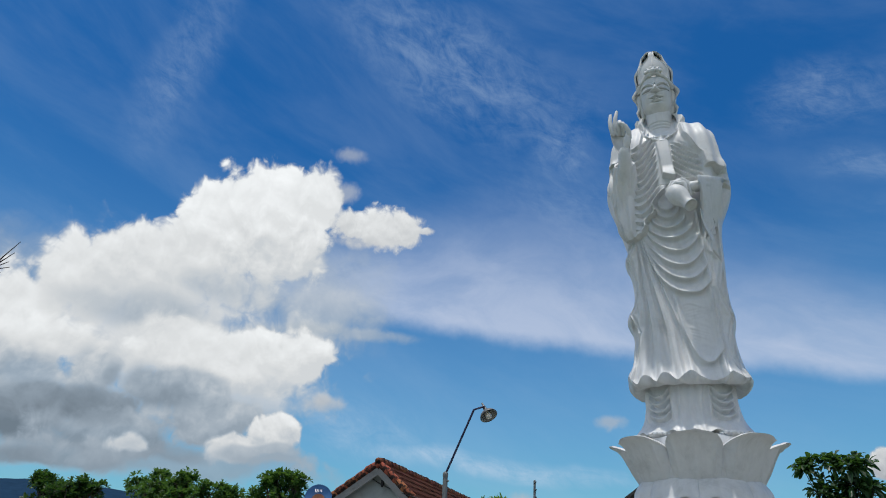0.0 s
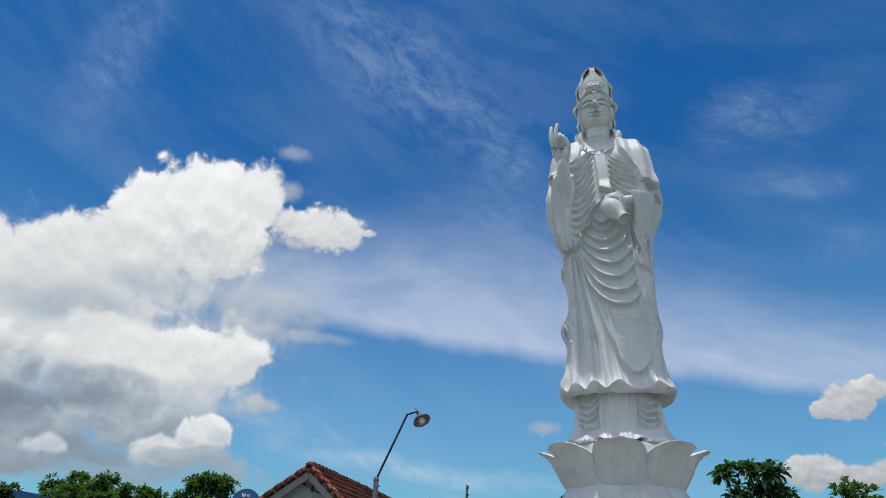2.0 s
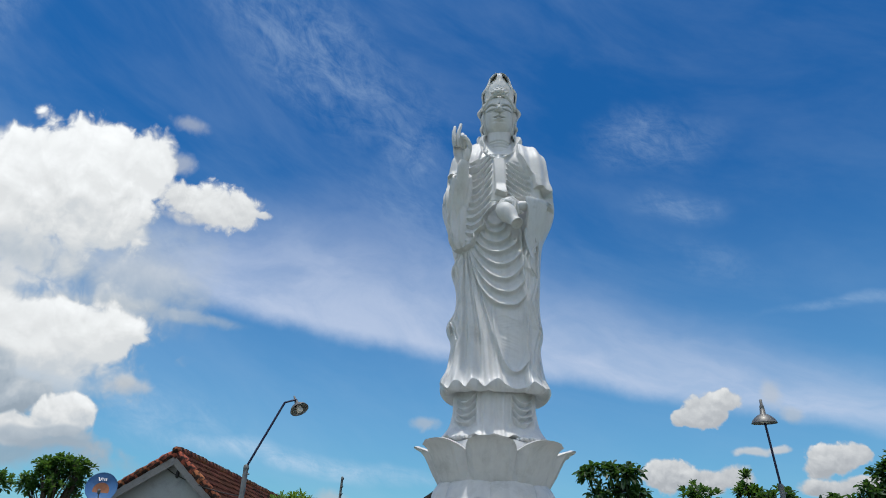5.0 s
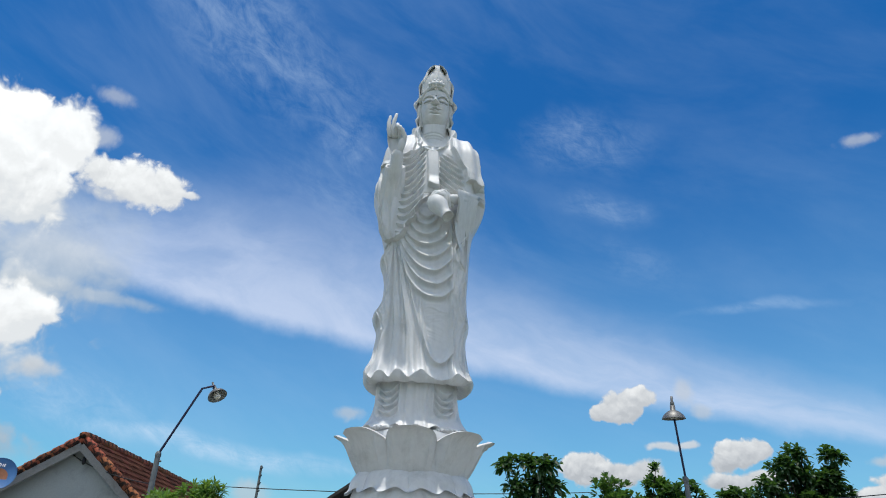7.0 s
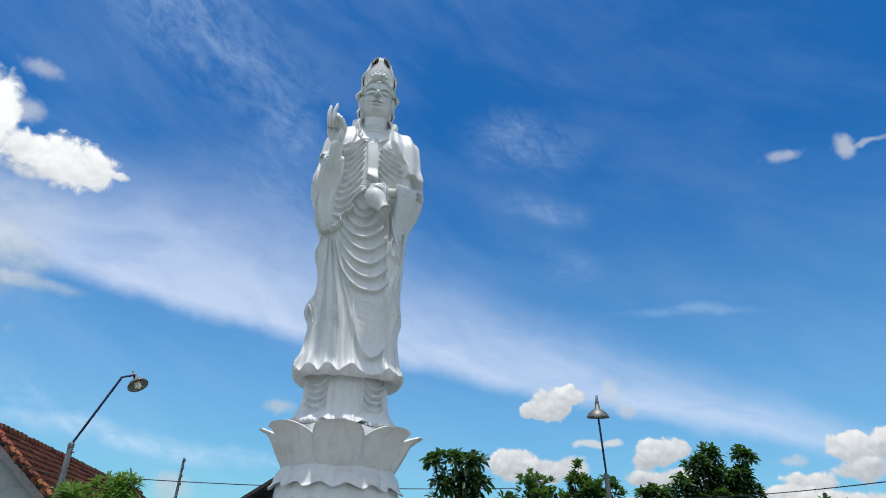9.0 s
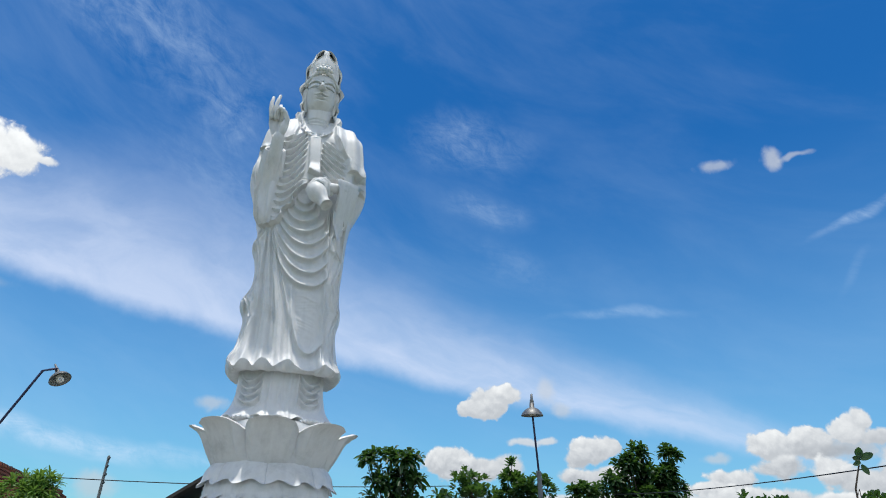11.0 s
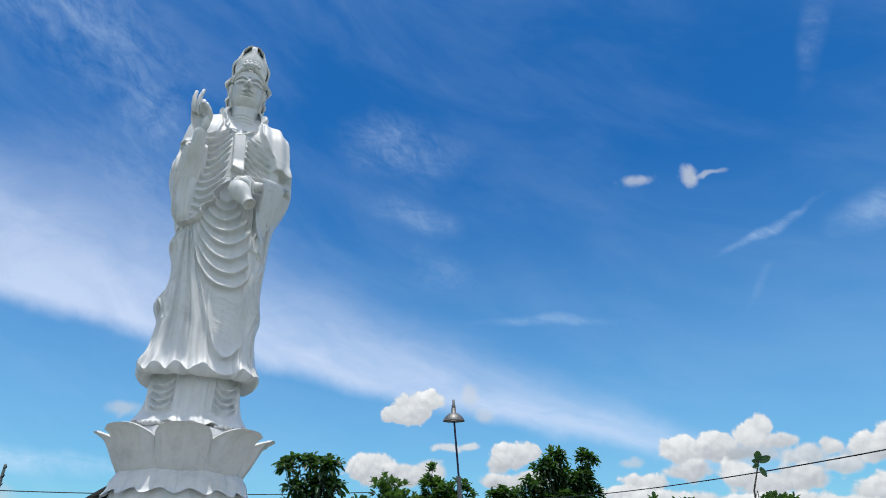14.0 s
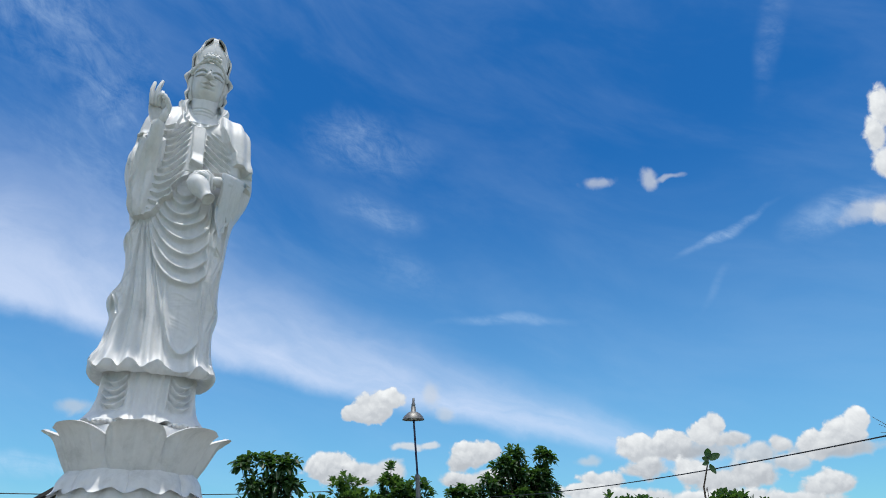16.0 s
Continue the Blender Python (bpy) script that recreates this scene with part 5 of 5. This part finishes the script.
def tree(name, label, base, tips, material, leaf=(0.26, 0.085), rosette=12, droop=0.6, seed=1, spread=1.0, trunk_r=0.1, fork=None):
    """Trunk and limbs to the given clump centres (place, radius, count of leaf rosettes)."""
    rng = random.Random(seed)
    th = empty(name, *base)
    tagged(th, label, "tree")
    o = Vector(base)
    c = Clay()
    top = Vector(fork) if fork else Vector((sum(t[0][0] for t in tips) / len(tips), sum(t[0][1] for t in tips) / len(tips), o.z + (min(t[0][2] for t in tips) - o.z) * 0.55))
    mid = o.lerp(top, 0.5) + Vector((rng.uniform(-0.1, 0.1), rng.uniform(-0.1, 0.1), 0))
    c.tube([(0, 0, 0), tuple(mid - o), tuple(top - o)], [trunk_r, trunk_r * 0.8, trunk_r * 0.6], 10)
    c.done("trunk", BARK, th)
    c = Clay()
    V, F = [], []
    for centre, rad, count in tips:
        ctr = Vector(centre)
        rad = Vector(rad) if not isinstance(rad, float) else Vector((rad, rad, rad))
        kn = top.lerp(ctr, 0.55) + Vector((rng.uniform(-0.15, 0.15), rng.uniform(-0.15, 0.15), 0.05))
        c.tube([tuple(top - o), tuple(kn - o), tuple(ctr - o)], [trunk_r * 0.5, trunk_r * 0.32, trunk_r * 0.18], 6)
        for k in range(count):
            while True:
                q = Vector((rng.uniform(-1, 1), rng.uniform(-1, 1), rng.uniform(-1, 1)))
                if 0.25 < q.length < 1:
                    break
            tip = ctr + Vector((q.x * rad.x, q.y * rad.y, q.z * rad.z))
            st = ctr.lerp(tip, 0.15)
            if rng.random() < 0.4:
                c.tube([tuple(st - o), tuple(tip - o)], [trunk_r * 0.12, trunk_r * 0.07], 4, cap=False)
            axis = ((tip - ctr).normalized() + Vector((0, 0, 0.9))).normalized()
            a0 = rng.uniform(0, 6.28)
            for j in range(rosette):
                a = a0 + j * 2.4
                open_ = (0.35 + 0.75 * j / rosette) * spread
                s1 = axis.cross(Vector((0.3, 0.9, 0.2))).normalized()
                s2 = axis.cross(s1)
                dr = axis * math.cos(open_) + (s1 * math.cos(a) + s2 * math.sin(a)) * math.sin(open_)
                L = leaf[0] * rng.uniform(0.7, 1.15)
                vs, fs = leaf_rows(rng, tip - o + axis * 0.03 * (rosette - j) / rosette, dr, L, leaf[1] * rng.uniform(0.8, 1.15), droop * rng.uniform(0.5, 1.3))
                n = len(V)
                V += vs
                F += [tuple(i + n for i in f) for f in fs]
    c.done("branching", BARK, th)
    raw("crown", V, F, material, th, "", smooth=False)
    return th


def scatter(cx, cy, cz, rx, ry, rz, n, seed, r=0.4, count=9):
    rng = random.Random(seed)
    out = []
    for _ in range(n):
        while True:
            q = Vector((rng.uniform(-1, 1), rng.uniform(-1, 1), rng.uniform(-1, 1)))
            if q.length < 1:
                break
        out.append(((cx + q.x * rx, cy + q.y * ry, cz + q.z * rz), r * rng.uniform(0.7, 1.3), count))
    return out


tree("garden_tree", "dark green broad-leaved garden tree with drooping rosettes", (4.1, 22.5, 0.0),
     scatter(3.97, 22.50, 4.89, 0.70, 0.49, 0.15, 5, 3, 0.16, 3)
     + scatter(4.71, 22.50, 4.81, 0.20, 0.25, 0.17, 3, 4, 0.16, 3)
     + scatter(3.35, 22.50, 4.73, 0.20, 0.25, 0.11, 3, 5, 0.16, 3)
     + scatter(4.06, 22.50, 4.24, 0.60, 0.42, 0.16, 5, 6, 0.16, 3)
     + scatter(4.89, 22.50, 4.18, 0.20, 0.25, 0.12, 3, 7, 0.16, 3)
     + scatter(3.53, 22.50, 4.04, 0.20, 0.25, 0.11, 3, 8, 0.16, 3)
     + scatter(4.51, 22.50, 3.74, 0.67, 0.47, 0.16, 5, 9, 0.16, 3)
     + scatter(5.60, 22.50, 3.65, 0.34, 0.25, 0.12, 3, 10, 0.16, 3)
     + scatter(3.45, 22.50, 3.39, 0.26, 0.25, 0.11, 3, 11, 0.16, 3)
     + scatter(4.36, 22.50, 3.33, 0.83, 0.59, 0.19, 8, 12, 0.16, 3),
     LEAF_DARK, (0.42, 0.15), 9, 0.9, 1, 1.4, 0.05)
tree("fruit_tree", "large dark green fruit tree with two leafy peaks", (15.0, 27.2, 0.0),
     scatter(15.60, 26.80, 6.29, 0.29, 0.25, 0.26, 3, 13, 0.28, 7)
     + scatter(15.14, 26.80, 5.69, 0.54, 0.38, 0.29, 5, 14, 0.28, 7)
     + scatter(16.97, 26.80, 6.38, 0.18, 0.25, 0.30, 3, 15, 0.28, 7)
     + scatter(16.92, 26.80, 5.65, 0.37, 0.26, 0.34, 4, 16, 0.28, 7)
     + scatter(15.93, 26.80, 5.31, 0.81, 0.57, 0.34, 9, 17, 0.28, 7)
     + scatter(14.41, 26.80, 5.05, 0.57, 0.41, 0.25, 4, 18, 0.28, 7)
     + scatter(13.36, 26.80, 4.63, 0.65, 0.46, 0.21, 4, 19, 0.28, 7)
     + scatter(12.58, 26.80, 4.50, 0.26, 0.25, 0.16, 3, 20, 0.28, 7)
     + scatter(16.66, 26.80, 4.79, 0.69, 0.48, 0.38, 8, 21, 0.28, 7)
     + scatter(15.04, 26.80, 4.44, 1.33, 0.94, 0.29, 13, 22, 0.28, 7)
     + scatter(15.81, 26.80, 4.00, 1.80, 1.27, 0.37, 22, 23, 0.28, 7),
     LEAF_DARK, (0.4, 0.14), 9, 0.75, 5, 1.25, 0.1)
tree("young_tree", "light green young tree with upright leafy shoots", (6.5, 19.3, 0.0),
     scatter(5.75, 19.3, 3.75, 0.4, 0.35, 0.35, 9, 21, 0.18, 6) + scatter(6.85, 18.9, 4.0, 0.2, 0.2, 0.38, 8, 22, 0.14, 6) + scatter(6.3, 19.2, 3.4, 0.8, 0.5, 0.4, 14, 23, 0.3, 7),
     LEAF_MID, (0.21, 0.08), 9, 0.3, 6, 0.9, 0.05)
tree("shrub", "dark green shrub beside the lamp post", (7.6, 18.6, 0.0),
     scatter(7.5, 18.5, 3.35, 0.65, 0.4, 0.35, 14, 31, 0.28, 7), LEAF_DARK, (0.26, 0.13), 9, 0.6, 7, 1.1, 0.06)
tree("yellow_green_shrub", "bright yellow-green narrow-leaved shrub near the lamp", (-4.3, 14.4, 0.0),
     scatter(-3.95, 14.3, 2.62, 0.3, 0.3, 0.25, 12, 41, 0.2, 8) + scatter(-4.75, 14.5, 2.45, 0.25, 0.3, 0.2, 8, 42, 0.18, 7), LEAF_LIGHT, (0.22, 0.045), 12, 0.5, 8, 1.2, 0.04)
tree("almond_tree", "green almond tree with layered branches beyond the house", (-22.4, 25.4, 0.0),
     scatter(-22.73, 25.60, 4.81, 0.45, 0.32, 0.10, 7, 51, 0.30, 7)
     + scatter(-21.16, 25.60, 4.76, 0.19, 0.25, 0.06, 7, 52, 0.30, 7)
     + scatter(-21.72, 25.60, 4.54, 0.73, 0.52, 0.10, 8, 53, 0.30, 7)
     + scatter(-23.89, 25.60, 4.51, 0.56, 0.40, 0.13, 7, 54, 0.30, 7)
     + scatter(-22.45, 25.60, 4.27, 1.49, 1.05, 0.18, 20, 55, 0.30, 7)
     + scatter(-20.07, 25.60, 4.29, 0.43, 0.30, 0.14, 7, 56, 0.30, 7)
     + scatter(-19.13, 25.60, 4.20, 0.28, 0.25, 0.10, 7, 57, 0.30, 7)
     + scatter(-18.52, 25.60, 4.05, 0.23, 0.25, 0.08, 7, 58, 0.30, 7)
     + scatter(-21.61, 25.60, 3.90, 2.19, 1.55, 0.20, 34, 59, 0.30, 7),
     LEAF_MID, (0.24, 0.1), 8, 0.3, 9, 1.35, 0.12)
tree("almond_tree", "dark green almond tree with layered branches against the hill", (-25.3, 22.8, 0.0),
     scatter(-26.59, 22.80, 4.35, 0.23, 0.25, 0.08, 7, 61, 0.30, 7)
     + scatter(-25.94, 22.80, 4.19, 0.50, 0.35, 0.08, 7, 62, 0.30, 7)
     + scatter(-25.23, 22.80, 3.99, 0.64, 0.45, 0.10, 7, 63, 0.30, 7)
     + scatter(-24.25, 22.80, 4.13, 0.24, 0.25, 0.06, 7, 64, 0.30, 7)
     + scatter(-23.50, 22.80, 4.00, 0.33, 0.25, 0.06, 7, 65, 0.30, 7)
     + scatter(-24.83, 22.80, 3.77, 1.23, 0.87, 0.14, 13, 66, 0.30, 7)
     + scatter(-25.86, 22.80, 3.57, 0.75, 0.53, 0.17, 10, 67, 0.30, 7), LEAF_DARK, (0.24, 0.1), 8, 0.3, 10, 1.35, 0.12)
tree("almond_tree", "green almond tree behind the satellite dish", (-15.6, 25.2, 0.0),
     scatter(-16.59, 25.20, 4.63, 0.33, 0.25, 0.09, 7, 71, 0.30, 7)
     + scatter(-16.06, 25.20, 4.72, 0.26, 0.25, 0.09, 7, 72, 0.30, 7)
     + scatter(-15.24, 25.20, 4.61, 0.26, 0.25, 0.12, 7, 73, 0.30, 7)
     + scatter(-15.78, 25.20, 4.34, 0.69, 0.49, 0.12, 8, 74, 0.30, 7)
     + scatter(-17.11, 25.20, 4.00, 0.20, 0.25, 0.05, 7, 75, 0.30, 7)
     + scatter(-15.74, 25.20, 3.93, 0.74, 0.52, 0.14, 8, 76, 0.30, 7), LEAF_MID, (0.24, 0.1), 8, 0.3, 11, 1.35, 0.1)
tree("distant_tree", "low dark green tree tops beyond the yard", (12.9, 16.0, 0.0),
     scatter(12.6, 15.7, 3.15, 0.8, 0.5, 0.25, 10, 81, 0.2, 6) + scatter(14.7, 14.0, 3.1, 1.0, 0.5, 0.3, 10, 82, 0.2, 6), LEAF_DARK, (0.24, 0.12), 8, 0.3, 12, 1.1, 0.06)


def sprig():
    th = empty("sapling", 6.6, 6.55, 0.2)
    tagged(th, "thin sapling with a few round leaves at its tip", "plant")
    c = Clay()
    c.tube([(0, 0, -0.2), (0.02, 0, 1.6), (0.0, -0.03, 2.3), (0.05, -0.1, 2.55), (0.07, -0.14, 2.68)], [0.02, 0.014, 0.01, 0.008, 0.006], 8)
    c.tube([(0.0, -0.02, 2.2), (0.05, -0.03, 2.3), (0.06, -0.02, 2.1)], [0.006, 0.005, 0.004], 6)
    c.done("stem", BARK, th)
    for x, z, dx, dz, s in ((0.05, 2.62, -0.01, 0.13, 0.135), (0.06, 2.6, 0.11, 0.09, 0.14), (0.05, 2.6, -0.12, 0.07, 0.1), (0.05, 2.57, -0.12, 0.0, 0.095), (0.05, 2.55, 0.03, -0.08, 0.1)):
        V, F = [], []
        d = Vector((dx * 0.75, -dx * 0.7, dz)).normalized()
        sd = d.cross(Vector((0.7, 0.7, -0.25))).normalized()
        n = 7
        for i in range(n):
            u = i / (n - 1)
            wv = 0.32 * s * math.sin(math.pi * min(1, u * 0.93 + 0.04)) ** 0.7
            p = Vector((x, -0.13, z)) + d * s * u + Vector((0, -0.02, -0.02)) * u * u
            V += [p - sd * wv + Vector((0, -0.01, 0)), p, p + sd * wv + Vector((0, -0.01, 0))]
        for i in range(n - 1):
            F += [(3 * i, 3 * i + 1, 3 * i + 4, 3 * i + 3), (3 * i + 1, 3 * i + 2, 3 * i + 5, 3 * i + 4)]
        raw("leaf", V, F, LEAF_DARK, th)


sprig()


def bare_twigs(name, base, start, ends, label):
    th = empty(name, *base)
    tagged(th, label, "tree")
    o = Vector(base)
    c = Clay()
    c.tube([(0, 0, 0), tuple((Vector(start) - o) * 0.6 + Vector((0.05, 0, 0))), tuple(Vector(start) - o)], [0.06, 0.03, 0.012], 8)
    c.done("trunk", BARK, th)
    for e in ends:
        c = Clay()
        a, b = Vector(start) - o, Vector(e) - o
        c.tube([tuple(a), tuple(a.lerp(b, 0.5) + Vector((0.01, 0.0, 0.03))), tuple(b)], [0.009, 0.006, 0.003], 6)
        c.done("twig", BARK, th)


bare_twigs("bare_tree", (-7.0, 4.1, 0.0), (-6.45, 4.2, 4.05), [(-6.2, 4.25, 4.3), (-6.22, 4.24, 4.2), (-6.17, 4.25, 4.42), (-6.27, 4.23, 4.08), (-6.2, 4.25, 4.14)], "leafless tree with thin bare twigs")
bare_twigs("bare_tree", (13.3, 8.0, 0.0), (13.15, 8.2, 3.82), [(12.95, 8.4, 4.05), (13.0, 8.3, 4.0), (12.93, 8.4, 3.9), (13.1, 8.2, 4.3), (12.88, 8.45, 4.2)], "leafless sapling with bare twigs holding a cable")

# ------------------------------------------------------------------ far pole and dark roof
th = empty("utility_pole", -12.3, 58.3, 0)
tagged(th, "grey concrete utility pole with a leaning top", "utility pole")
c = Clay()
c.tube([(-0.3, 0, 0), (-0.12, 0, 5.5), (-0.05, 0, 8.7)], [0.14, 0.12, 0.1], 10)
c.done("pole", CONCRETE, th)
for z in (8.5, 7.9, 7.3, 6.7):
    c = Clay()
    c.tube([(-0.05, -0.1, z), (0.06, -0.12, z + 0.02), (0.1, -0.12, z + 0.12)], [0.05, 0.05, 0.04], 8)
    c.done("insulator", CABLE, th)

th = empty("dark_roof_house", -1.2, 25.4, 0)
tagged(th, "low building with a dark sheet roof behind the statue", "house")
bm = bmesh.new()
for v in [(-2.6, 0, 3.0), (0.6, 0, 5.3), (3.8, 0, 3.0)]:
    bm.verts.new(v)
    bm.verts.new((v[0], 5, v[2]))
    bm.verts.new((v[0], 0, v[2] - 0.12))
    bm.verts.new((v[0], 5, v[2] - 0.12))
vs = list(bm.verts)
for a in (0, 4):
    p = vs[a:a + 8]
    bm.faces.new((p[0], p[4], p[5], p[1]))
    bm.faces.new((p[2], p[3], p[7], p[6]))
    bm.faces.new((p[0], p[2], p[6], p[4]))
    bm.faces.new((p[1], p[5], p[7], p[3]))
bmesh.ops.recalc_face_normals(bm, faces=bm.faces)
part("roof", bm, DARK, th)
bm = bmesh.new()
box(bm, (5.2, 4.4, 3.3), pose(0.6, 2.5, 1.65))
part("wall", bm, WALL, th)
